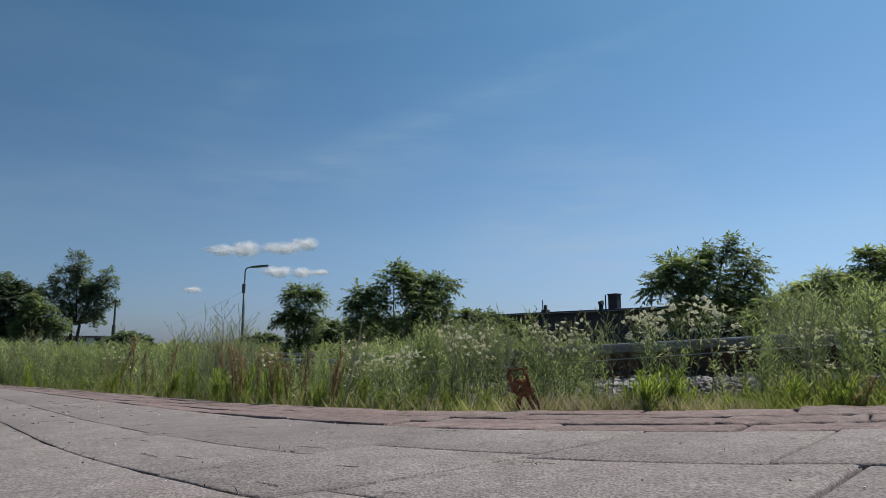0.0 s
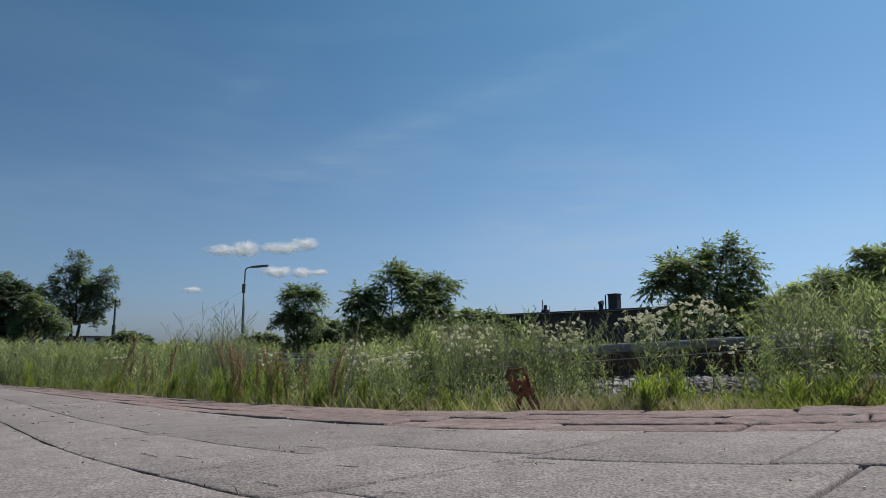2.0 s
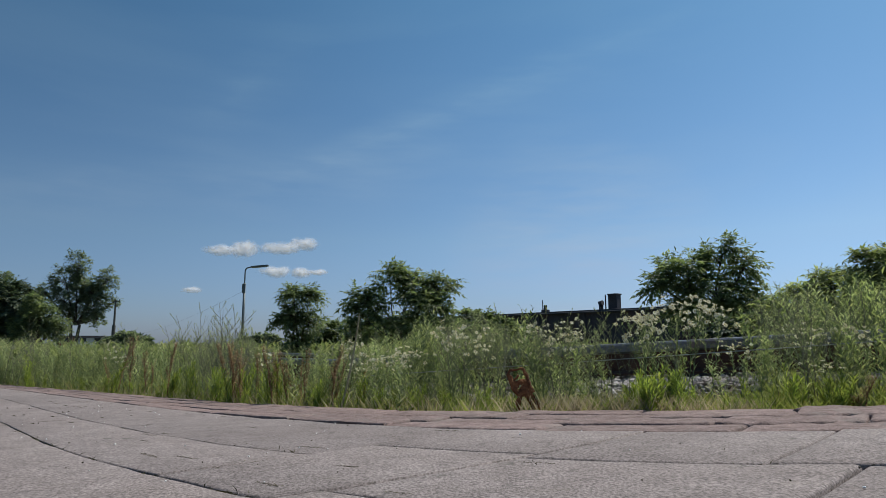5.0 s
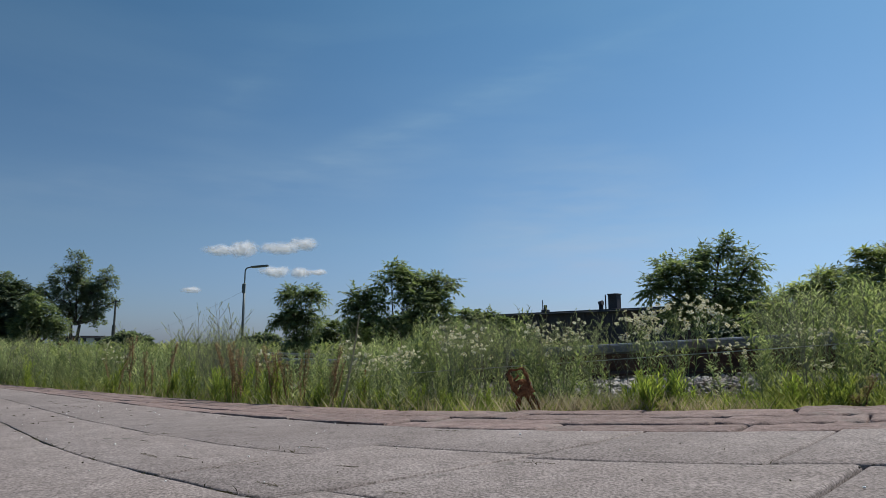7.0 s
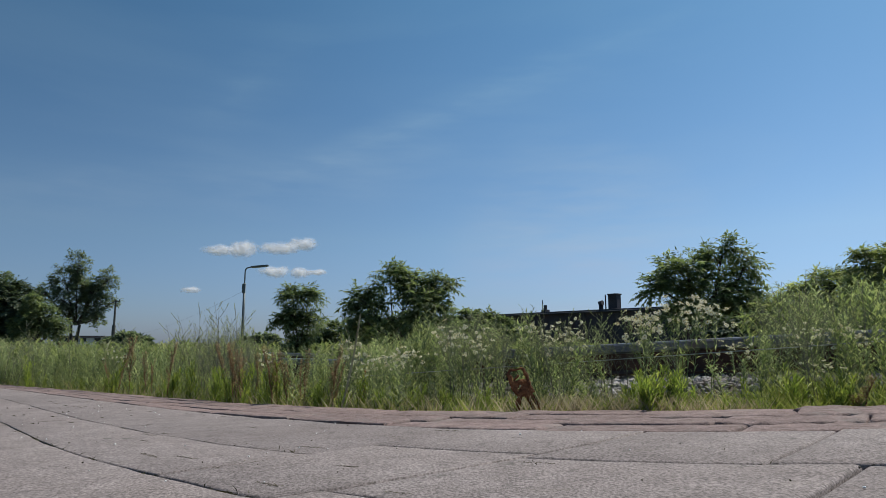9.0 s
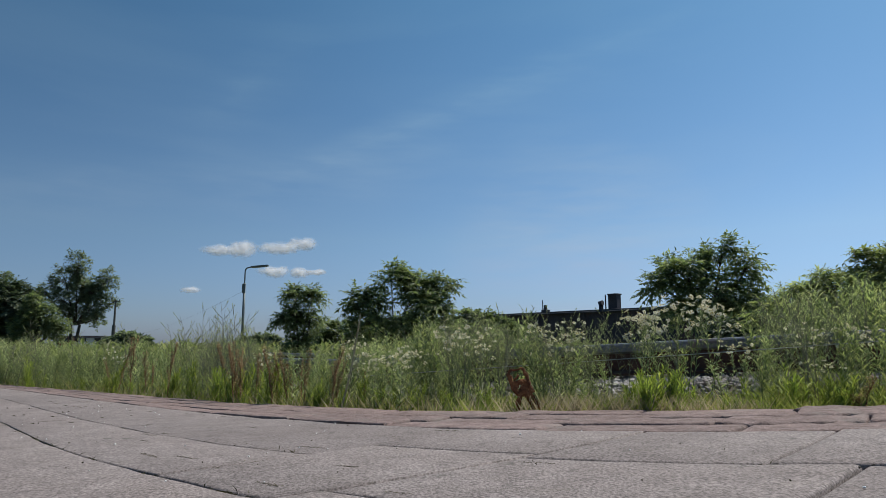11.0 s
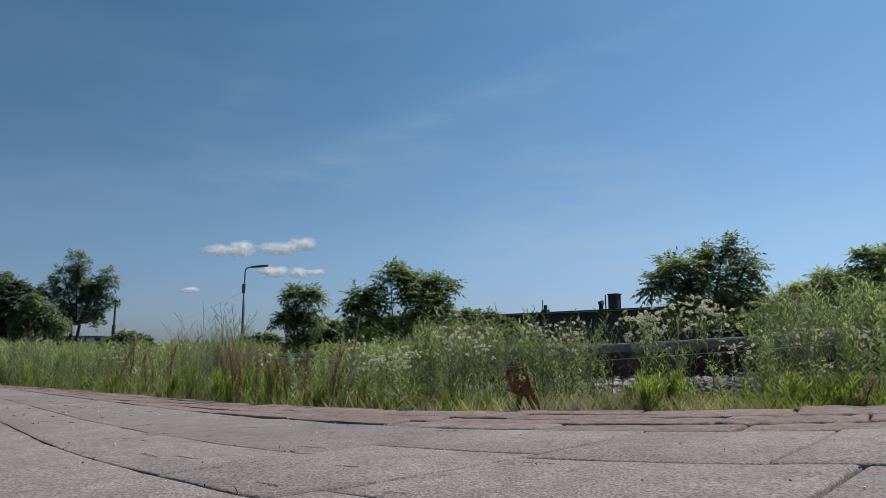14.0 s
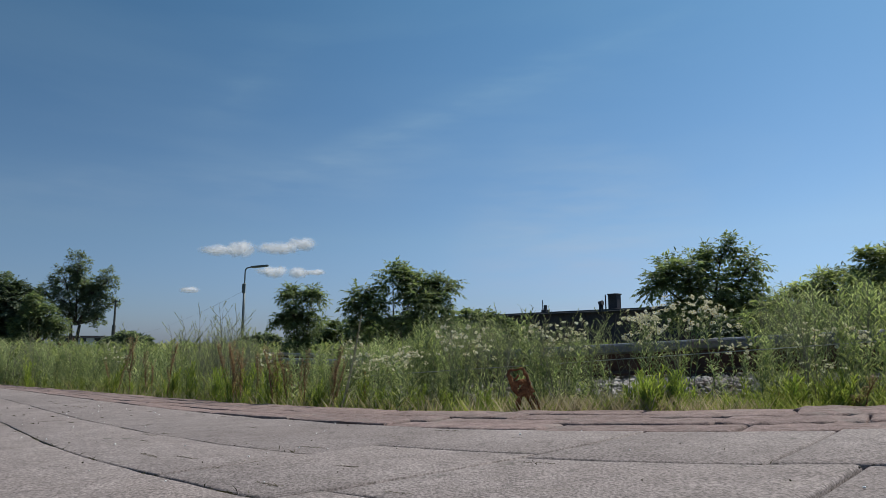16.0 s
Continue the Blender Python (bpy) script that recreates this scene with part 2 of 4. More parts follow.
def cloud_vapour():
    """Vapour that thins out towards a ragged rim."""
    m, nt, b, out = shader("cloud_vapour")
    N, L = nt.nodes.new, nt.links.new
    b.inputs["Base Color"].default_value, b.inputs["Roughness"].default_value = (0.95, 0.95, 0.96, 1), 1.0
    b.inputs["Specular IOR Level"].default_value = 0.0
    t, lit = N("ShaderNodeBsdfTranslucent"), N("ShaderNodeMixShader")
    t.inputs["Color"].default_value = (0.97, 0.97, 1.0, 1)
    lit.inputs["Fac"].default_value = 0.55
    L(b.outputs["BSDF"], lit.inputs[1])
    L(t.outputs["BSDF"], lit.inputs[2])
    # 1 at the heart of the cloud, 0 at the rim of its box, flatter below
    tc, mp, ln = N("ShaderNodeTexCoord"), N("ShaderNodeMapping"), N("ShaderNodeVectorMath")
    mp.inputs["Location"].default_value, mp.inputs["Scale"].default_value = (-1.1, 0, -0.95), (2.2, 0, 2.3)
    ln.operation = "LENGTH"
    L(tc.outputs["Generated"], mp.inputs["Vector"])
    L(mp.outputs["Vector"], ln.inputs[0])
    oi, off = N("ShaderNodeObjectInfo"), N("ShaderNodeVectorMath")
    off.operation = "ADD"
    sc = N("ShaderNodeMath")
    sc.operation, sc.inputs[1].default_value = "MULTIPLY", 4000.0
    L(oi.outputs["Random"], sc.inputs[0])
    L(tc.outputs["Object"], off.inputs[0])
    L(sc.outputs["Value"], off.inputs[1])
    total = None
    for scale, amount in ((0.026, 1.1), (0.06, 0.5)):
        nz, k = N("ShaderNodeTexNoise"), N("ShaderNodeMath")
        nz.inputs["Scale"].default_value, nz.inputs["Detail"].default_value, nz.inputs["Roughness"].default_value = scale, 5.0, 0.55
        L(off.outputs["Vector"], nz.inputs["Vector"])
        k.operation, k.inputs[1].default_value = "MULTIPLY_ADD", amount
        if total is None:
            k.inputs[2].default_value = 0.03
        else:
            L(total, k.inputs[2])
        L(nz.outputs["Fac"], k.inputs[0])
        total = k.outputs["Value"]
    d = N("ShaderNodeMath")
    d.operation = "SUBTRACT"
    L(total, d.inputs[0])
    L(ln.outputs["Value"], d.inputs[1])
    fac = ramp_of(nt, d.outputs["Value"], [(0.02, (0, 0, 0)), (0.55, (0.60, 0.60, 0.60))])
    clear, mx = N("ShaderNodeBsdfTransparent"), N("ShaderNodeMixShader")
    L(fac, mx.inputs["Fac"])
    L(clear.outputs["BSDF"], mx.inputs[1])
    L(lit.outputs["Shader"], mx.inputs[2])
    L(mx.outputs["Shader"], out.inputs["Surface"])
    return m


CLOUD = cloud_vapour()
INSECT = surface("insect_shell", (0.01, 0.01, 0.012), (0.03, 0.03, 0.03), 100, 900, 0.4, 0, 0.1, 0.0001)
# sun glints on the slabs, put into the white of small grains
GLINT_GRAIN = surface("white_glint_grain", (0.7, 0.7, 0.68), (0.9, 0.9, 0.88), 200, 900, 0.35, 0, 0.2, 0.0003)

# ---- mesh helpers ----


def unit(a):
    a = np.asarray(a, float)
    return a / np.maximum(np.linalg.norm(a, axis=-1, keepdims=True), 1e-9)


class Build:
    """Gathers vertices and faces, then becomes one mesh."""

    def __init__(self):
        self.v, self.f, self.n = [], [], 0

    def add(self, verts, faces):
        self.v.append(np.asarray(verts, float).reshape(-1, 3))
        self.f += [tuple(int(i) + self.n for i in q) for q in faces]
        self.n += len(self.v[-1])
        return self

    def leaves(self, P, D, up, length, width, bend=0.15, fold=0.12):
        """Folded leaves from bases P along D; two faces each side of the midrib."""
        P, D = np.atleast_2d(P).astype(float), unit(np.atleast_2d(D))
        up = np.broadcast_to(np.asarray(up, float), P.shape)
        length = np.broadcast_to(np.asarray(length, float), len(P))[:, None]
        width = np.broadcast_to(np.asarray(width, float), len(P))[:, None]
        S = unit(np.cross(D, up) + 1e-6)
        N = np.cross(S, D)
        mid = P + D * length * 0.45
        V = np.stack([P, mid + S * width * 0.5 + N * width * fold, mid - S * width * 0.5 + N * width * fold,
                      P + D * length * 0.5 - N * length * bend * 0.2, P + D * length - N * length * bend], 1)
        base = np.arange(len(P))[:, None] * 5
        F = np.concatenate([base + [0, 3, 4, 1], base + [0, 2, 4, 3]])
        return self.add(V.reshape(-1, 3), F.tolist())

    def tube(self, path, radii, n=6, cap=True, joined=False):
        path = np.asarray(path, float)
        radii = np.broadcast_to(np.asarray(radii, float), len(path))
        T = unit(np.gradient(path, axis=0))
        ref = np.array([0, 0, 1.0]) if abs(T[0][2]) < 0.9 else np.array([1.0, 0, 0])
        rings = []
        for p, t, r in zip(path, T, radii):
            a = unit(np.cross(t, ref))
            b = np.cross(t, a)
            k = np.arange(n) * 2 * np.pi / n
            rings.append(p + r * (np.cos(k)[:, None] * a + np.sin(k)[:, None] * b))
        F = [(i * n + j, i * n + (j + 1) % n, (i + 1) * n + (j + 1) % n, (i + 1) * n + j) for i in range(len(path) - 1) for j in range(n)]
        if cap:
            F += [tuple(range(n))[::-1], tuple(range((len(path) - 1) * n, len(path) * n))]
        k = self.n
        self.add(np.concatenate(rings), F)
        if joined and k:
            # grow out of what stands nearest already
            old = np.concatenate(self.v[:-1])
            i = int(np.argmin(((old - path[0]) ** 2).sum(1)))
            self.f.append((i, k, k + 1))
        return self

    def box(self, lo, hi, bevel=0.0):
        bm = bmesh.new()
        c, s = (np.asarray(lo) + hi) / 2, np.asarray(hi, float) - lo
        bmesh.ops.create_cube(bm, size=1, matrix=Matrix.Translation(c) @ Matrix.Diagonal((*s, 1)))
        if bevel:
            bmesh.ops.bevel(bm, geom=bm.edges[:], offset=bevel, segments=2, affect="EDGES", profile=0.5)
        return self.take(bm)

    def take(self, bm):
        bm.verts.index_update()
        self.add([v.co for v in bm.verts] or np.zeros((0, 3)), [[v.index for v in f.verts] for f in bm.faces])
        bm.free()
        return self

    def ball(self, c, r, sub=1, rough=0.0, squash=(1, 1, 1), seed=0):
        bm = bmesh.new()
        bmesh.ops.create_icosphere(bm, subdivisions=sub, radius=1)
        for v in bm.verts:
            k = 1 + rough * noise.noise(v.co * 1.7 + Vector((seed * 3.1, seed, 0)))
            v.co = Vector([c[i] + v.co[i] * r * squash[i] * k for i in range(3)])
        return self.take(bm)

    def mesh(self, name, material, smooth=False):
        me = bpy.data.meshes.new(name)
        me.from_pydata(np.concatenate(self.v).tolist() if self.v else [], [], self.f)
        me.materials.append(material)
        if smooth:
            me.shade_smooth()
        return me


def part(name, b, material, parent, label="", at=None, smooth=False):
    """One mesh object under a thing or a part."""
    ob = new(name, b.mesh(name, material, smooth) if isinstance(b, Build) else b)
    ob.parent = parent
    if at is not None:
        ob.location = at
    return tagged(ob, label)


def thing(name, label, category, m=None, group="", kind=""):
    ob = new(name)
    if m is not None:
        ob.matrix_basis = m
    return tagged(ob, label, category, group, kind)


def solid(name, b, material, label, category, m=None, group="", kind="", smooth=False):
    ob = new(name, b.mesh(name, material, smooth))
    if m is not None:
        ob.matrix_basis = m
    return tagged(ob, label, category, group, kind)


rng = np.random.default_rng(7)

# ---- lie of the land ----


def edge_y(x):
    """The pavement's far edge, bent away to the left to fit the camera's view."""
    return 1.70 + 0.441 * np.logaddexp(0.0, -np.asarray(x, float) / 0.35)


def pave_z(x, y):
    """The pavement falls gently away from the eye and to the left."""
    return 0.0276 * x - 0.0331 * y


def ground_z(x, y):
    p = pave_z(x, y) - 0.05
    far = -0.78
    return far + 0.04 * np.logaddexp(0.0, (p - far) / 0.04)


def verge(bearing, back):
    """A spot on the verge: x / y, and metres behind the pavement's edge."""
    back *= max(0.1, 1 + 1.26 * min(bearing, 0.0))
    lo, hi = 0.5, 60.0
    for _ in range(40):
        y = (lo + hi) / 2
        lo, hi = (y, hi) if float(edge_y(bearing * y)) + back > y else (lo, y)
    return bearing * y, y


def build_ground():
    r = np.concatenate([np.linspace(0.2, 14, 70), np.geomspace(15, 4500, 26)])
    a = np.linspace(0, 2 * np.pi, 97)[:-1]
    V = [(0, 0, ground_z(0, 0))]
    for q in r:
        for k in a:
            x, y = q * math.sin(k), q * math.cos(k)
            V.append((x, y, float(ground_z(x, y)) + (0.015 * noise.noise(Vector((x * 3, y * 3, 0))) if q < 14 else 0)))
    n = len(a)
    F = [(0, 1 + (j + 1) % n, 1 + j) for j in range(n)]
    F += [(1 + i * n + j, 1 + i * n + (j + 1) % n, 1 + (i + 1) * n + (j + 1) % n, 1 + (i + 1) * n + j) for i in range(len(r) - 1) for j in range(n)]
    solid("ground", Build().add(V, F), GROUND, "mossy soil of the verge running out to the fields", "ground", kind="structure", smooth=True)


build_ground()

# ---- pavement ----


def slope(x):
    return 0.45 + 0.33 / (1 + math.exp(-(x - 0.25) / 0.2))


def slab_mesh(xa, xb, oa, ob_, lift, tilt, gap, rim, nx, seed, anchor, soft=0.007, wave=0.0022, gap_x=None):
    """A paving piece between two cross joints and two row joints, with a worn, rounded rim."""
    lx, lo = abs(xb - xa), abs(ob_ - oa)
    e, d = soft / lx, soft / lo
    S = np.concatenate([[0, e * 0.4, e], np.linspace(e, 1 - e, nx + 1)[1:-1], [1 - e, 1 - e * 0.4, 1]])
    T = np.array([0, d * 0.4, d, 0.5, 1 - d, 1 - d * 0.4, 1])
    V = []
    for j, t in enumerate(T):
        for i, s in enumerate(S):
            gx = gap if gap_x is None else gap_x
            s2 = gx / lx / 2 + s * (1 - gx / lx)
            t2 = gap / lo / 2 + t * (1 - gap / lo)
            o = oa + (ob_ - oa) * t2
            x0 = xa + (xb - xa) * s2
            x = x0 + slope(x0) * (anchor - o)
            rimmed = i in (0, len(S) - 1) or j in (0, len(T) - 1)
            w = noise.noise(Vector((x * 23, o * 23, seed))) * wave if rimmed else 0
            y = float(edge_y(x)) - o + w + 0.008 * noise.noise(Vector((x * 6.5, o * 3, 2)))
            z = pave_z(x, y) + lift + tilt[0] * (s - 0.5) * lx + tilt[1] * (t - 0.5) * lo
            z += 0.0016 * noise.noise(Vector((x * 9, y * 9, seed + 5))) + 0.3 * wave * noise.noise(Vector((x * 34, y * 34, seed)))
            near = i in (1, len(S) - 2) or j in (1, len(T) - 2)
            if gap_x is not None and gap_x < 0.001 and j not in (0, 1, len(T) - 2, len(T) - 1):
                rimmed = near = False
            if rimmed or near:
                z -= (1.0 if rimmed else 0.3) * rim * (1 + 0.6 * noise.noise(Vector((x * 31, y * 31, seed + 9))))
            V.append((x + w, y, z))
    n, m = len(S), len(T)
    F = [(j * n + i, (j + 1) * n + i, (j + 1) * n + i + 1, j * n + i + 1) for j in range(m - 1) for i in range(n - 1)]
    loop = [i for i in range(n)] + [j * n + n - 1 for j in range(1, m)] + [(m - 1) * n + i for i in range(n - 2, -1, -1)] + [j * n for j in range(m - 2, 0, -1)]
    k = len(V)
    V += [(V[i][0], V[i][1], V[i][2] - 0.04) for i in loop]
    q = len(loop)
    F += [(loop[i], loop[(i + 1) % q], k + (i + 1) % q, k + i) for i in range(q)]
    return Build().add(V, F)


def build_pavement():
    X = np.concatenate([np.linspace(-14, -4, 30), np.linspace(-3.8, 4, 160), np.linspace(4.2, 14, 30)])
    O = np.concatenate([np.linspace(0.0, 2.2, 45), np.linspace(2.4, 9.0, 25)])

    def silt(x, o):
        """How far the joints are silted up there, 0 to 1."""
        if 0.9 < o < 1.25 and x < 0.05:
            return 1.0 if x < -1.25 else min(1.0, max(0.0, 0.4 + 1.8 * noise.noise(Vector((x * 2.6, o * 2.6, 4)))))
        return float(1.25 <= o < 1.6 and x < -0.88)

    V = [(x, float(edge_y(x)) - o, pave_z(x, float(edge_y(x)) - o) - 0.018 - (0.03 if o == 0 else 0) + 0.016 * silt(x, o)) for x in X for o in O]
    n = len(O)
    F = [(i * n + j, i * n + j + 1, (i + 1) * n + j + 1, (i + 1) * n + j) for i in range(len(X) - 1) for j in range(n - 1)]
    bed = solid("pavement", Build().add(V, F), SAND, "worn grey concrete slab pavement with a strip of red bricks along its edge", "pavement", kind="structure")
    r, side = random.Random(3), random.Random(4)
    # red brick strip of three rows
    for k, (oa, ob_) in enumerate(((0.0, 0.13), (0.13, 0.265), (0.265, 0.40), (0.40, 0.53))):
        x = -13.0 + 0.11 * k
        q = r
        while x < 12.5:
            if x > 3.8:
                q = side
            ln = q.uniform(0.26, 0.36) * (1 if -3 < x < 4 else 1.6)
            heave = max(0.0, min(1.0, (x - 0.1) / 0.7))
            lift = 0.002 + q.uniform(-0.002, 0.003) + heave * (q.uniform(-0.004, 0.005) + 0.005 * (1 - k / 3))
            tilt = (q.uniform(-0.01, 0.01) * (1 + 2 * heave), q.uniform(-0.012, 0.012) * (1 + 2.5 * heave))
            b = slab_mesh(x, x + ln, oa, ob_, lift, tilt, 0.005 + 0.005 * heave, 0.0035 + 0.0065 * heave, 9, k + x, 0.53, 0.009 + 0.007 * heave, 0.006 + 0.010 * heave, 0.003 + 0.003 * heave)
            part("brick", b, RED_BRICK, bed, smooth=True)
            x += ln
    # concrete slabs: three fields whose rows do not quite meet
    rows_l, rows_m, rows_r = (0.53, 1.08, 1.41, 1.78, 2.15, 2.55, 3.0, 3.4), (0.53, 0.90, 1.41, 1.78, 2.15, 2.55, 3.0, 3.4), (0.53, 0.95, 1.33, 1.75, 2.15, 2.55, 3.0, 3.4)
    cuts_r = ((0.40, 0.74, 1.12), (0.40, 0.86, 1.22), (0.40, 0.66, 1.05))
    for k in range(7):
        left = [-0.62 - 0.3 * (k % 2) - 1.15 * x for x in range(11)]
        spans = [(rows_l, p, q) for p, q in zip(left[1:], left[:-1])] + [(rows_l, left[0], 0.08), (rows_m, 0.08, 0.40)]
        c = list(cuts_r[k % 3])
        while c[-1] < 13.0:
            c.append(c[-1] + (0.36 if c[-1] < 4.4 else 0.72))
        spans += [(rows_r, *span) for span in zip(c[:-1], c[1:])]
        for rows, xa, xb in spans:
            q = r if xa < 4.1 else side
            joint = (0.004, 0.006, 0.005)[min(k, 2)] if rows is rows_l else 0.007 if rows is rows_m else 0.009
            rim = q.uniform(0.0015, 0.003) if rows is rows_l else q.uniform(0.004, 0.0055)
            lift = q.uniform(-0.001, 0.002) if rows is rows_r else q.uniform(-0.0003, 0.0003)
            tilt = (q.uniform(-0.003, 0.003), q.uniform(-0.004, 0.004)) if rows is rows_r else (0.0, q.uniform(-0.001, 0.001))
            b = slab_mesh(xa, xb, rows[k], rows[k + 1], lift, tilt, joint, rim, 8, k * 7 + xa, 0.53, 0.007, 0.006 if rows is rows_l else 0.0035, 0.0006 if rows is not rows_r else 0.006)
            part("slab", b, CONCRETE, bed, smooth=True)
    # dry moss and sprigs rooted in the joints
    g = np.random.default_rng(9)
    jb = Build()
    for o, x0, x1, n in ((1.41, -1.3, 0.2, 900), (1.08, -1.6, -0.2, 150), (0.95, 0.35, 1.0, 120), (0.90, -0.1, 0.2, 40), (1.05, -0.45, -0.2, 170)):
        x = g.uniform(x0, x1, n)
        x = x + 0.03 * np.sin(x * 37.0)
        y = edge_y(x) - o + g.normal(0, 0.003 if o != 1.05 else 0.018, n)
        P = np.column_stack([x, y, pave_z(x, y) - 0.003])
        jb.leaves(P, g.normal(0, 1, (n, 3)) * (1, 1, 0.15) + (0, 0, 0.25), (0, 0, 1), g.uniform(0.004, 0.015, n), 0.0014, 0.3)
    part("joint_moss", jb, JOINT_MOSS, bed, "dark dry moss in the joints")
    # short scratches and pits filled with dirt
    sc = Build()
    for i in range(60):
        x0, o, ln = g.uniform(-2.2, 0.2), g.uniform(0.58, 1.35), g.uniform(0.01, 0.06)
        n = int(ln * 900)
        x = x0 + np.sort(g.uniform(0, ln, n))
        y = edge_y(x) - o - g.uniform(-0.15, 0.15) * (x - x0) + g.normal(0, 0.0012, n)
        sc.leaves(np.column_stack([x, y, pave_z(x, y) + 0.0004]), g.normal(0, 1, (n, 3)) * (1.5, 1, 0.05) + (0, 0, 0.12), (0, 0, 1), g.uniform(0.003, 0.007, n), 0.0014, 0.2)
    tagged(part("dirt_specks", sc, JOINT_MOSS, bed, "dark dirt in scratches of the slabs"), kind="stuff")
    # scattered crumbs, and grit whose white colour stands in for sun glints
    g, c = Build(), Build()
    for i in range(110):
        x, y = r.uniform(-1.6, 1.2), 0
        o = r.uniform(0.55, 1.5)
        y = float(edge_y(x)) - o
        if x > 0.3 and i % 2 == 0:
            g.ball((x, y, pave_z(x, y) + 0.001), r.uniform(0.0016, 0.0026), 1, 0.5, (1, 1, 0.7), i)
            continue
        (g if i % 2 == 0 else c).ball((x, y, pave_z(x, y) + 0.0015), r.uniform(0.0009, 0.0021), 1, 0.6, (1, 1.2, 0.8), i)
    solid("grit", g, GLINT_GRAIN, "white grains of grit on the concrete, coloured as sun glints", "grit", kind="stuff")
    solid("crumbs", c, SAND, "dark crumbs of soil on the concrete", "crumbs", kind="stuff")


# ---- railway ----
RAIL_A, RAIL_B = np.array([0.841, 3.58]), np.array([1.571, 3.20])
RAIL_T = unit(RAIL_B - RAIL_A)
RAIL_N = np.array([-RAIL_T[1], RAIL_T[0]])


def rail_z(s):
    """Top of the rail, s metres along it."""
    if s > 1.5:
        return 0.2135 + 0.03 * (s - 1.5)
    return 0.131 + 0.055 * s if s > -2 else 0.131 - 0.11 + 0.01 * (s + 2)


def along(s, across):
    # a bend beside the pavement's own, straight before the eye
    if s > 1.5:
        c = 0.13 * (s - 1.5) ** 2 if s < 3.5 else 0.52 + 0.52 * (s - 3.5)
    else:
        c = 0.0 if s > 0 else (0.1 * s * s if s > -4 else 1.6 + 0.8 * (-s - 4))
    p = RAIL_A + RAIL_T * s + RAIL_N * (across + c)
    return float(p[0]), float(p[1])


def prism(profile, s0, s1, across, steps=24, wob=0.0):
    V, n = [], len(profile)
    for i in range(steps + 1):
        s = s0 + (s1 - s0) * i / steps
        for a, z in profile:
            x, y = along(s, across + a + wob * noise.noise(Vector((s * 3, a * 50, z * 50))))
            V.append((x, y, rail_z(s) + z))
    F = [(i * n + j, i * n + (j + 1) % n, (i + 1) * n + (j + 1) % n, (i + 1) * n + j) for i in range(steps) for j in range(n)]
    F += [tuple(range(n))[::-1], tuple(range(steps * n, steps * n + n))]
    return Build().add(V, F)


def build_railway():
    for k, across in enumerate((0.0, 1.50)):
        for s0, s1 in ((-9.0, 0.30), (0.306, 15.0)):
            rail = thing("rail", "rusty steel railway rail on stony ballast", "rail", group="rails")
            head = [(-0.036, -0.046), (-0.037, -0.012), (-0.030, -0.003), (-0.015, 0), (0.015, 0), (0.030, -0.003), (0.037, -0.012), (0.036, -0.046), (0.012, -0.056), (-0.012, -0.056)]
            part("rail_head", prism(head, s0, s1, across, 40, 0.002), RAIL_TOP, rail, "grey worn steel rail head")
            part("rail_web", prism([(-0.009, -0.150), (-0.009, -0.054), (0.009, -0.054), (0.009, -0.150)], s0, s1, across, 24), RAIL, rail, "rusty brown web")
            part("rail_foot", prism([(-0.072, -0.172), (-0.072, -0.160), (-0.012, -0.146), (0.012, -0.146), (0.072, -0.160), (0.072, -0.172)], s0, s1, across, 24), RAIL, rail, "rusty brown foot")
    for i in range(33):
        s = -5.6 + 0.62 * i
        b = prism([(-0.09, -0.29), (-0.09, -0.185), (-0.08, -0.174), (1.77, -0.174), (1.78, -0.185), (1.78, -0.29)], s - 0.12, s + 0.12, 0, 2)
        solid("sleeper", b, SLEEPER, "dark weathered wooden railway sleeper bedded in ballast", "sleeper", group="sleepers")
    # ballast: a bank of earth under loose stones
    prof = [(-1.1, -0.42), (-0.75, -0.315), (-0.34, -0.21), (0.1, -0.19), (1.4, -0.19), (1.9, -0.22), (2.8, -0.42)]
    b = prism(prof, -9, 15.0, 0, 72, 0.02)
    solid("ballast_bank", b, SAND, "bank of dark earth and grit under the track", "bank", kind="structure")
    r = random.Random(5)
    st = Build()
    for i in range(9000):
        s, a = r.uniform(-2.6, 3.4), r.triangular(-1.0, 0.5, -0.35)
        z = float(np.interp(a, [q[0] for q in prof], [q[1] for q in prof]))
        x, y = along(s, a)
        st.ball((x, y, rail_z(s) + z + r.uniform(-0.004, 0.012)), r.triangular(0.006, 0.019, 0.009), 1, 0.9, (r.uniform(0.8, 1.3), r.uniform(0.8, 1.3), r.uniform(0.6, 1)), i)
    solid("ballast", st, STONE, "loose grey and brown ballast stones beside the rail", "ballast", kind="stuff")


def build_fence():
    f = thing("wire_fence", "thin steel fence wire strung between iron pins along the verge", "fence")
    a, b = np.array([-0.35, 2.88, -0.004]), np.array([1.75, 1.80, 0.183])
    path = [a + (b - a) * t - np.array([0, 0, 0.003 * 4 * t * (1 - t)]) for t in np.linspace(0, 1, 25)]
    part("wire", Build().tube(path, 0.0020, 6), WIRE, f)
    for p in (a, b):
        z = float(ground_z(p[0], p[1])) - 0.05
        part("post", Build().tube([(p[0], p[1], z), (p[0], p[1], p[2] + 0.03)], 0.006, 6), RUST, f, "rusty iron pin")


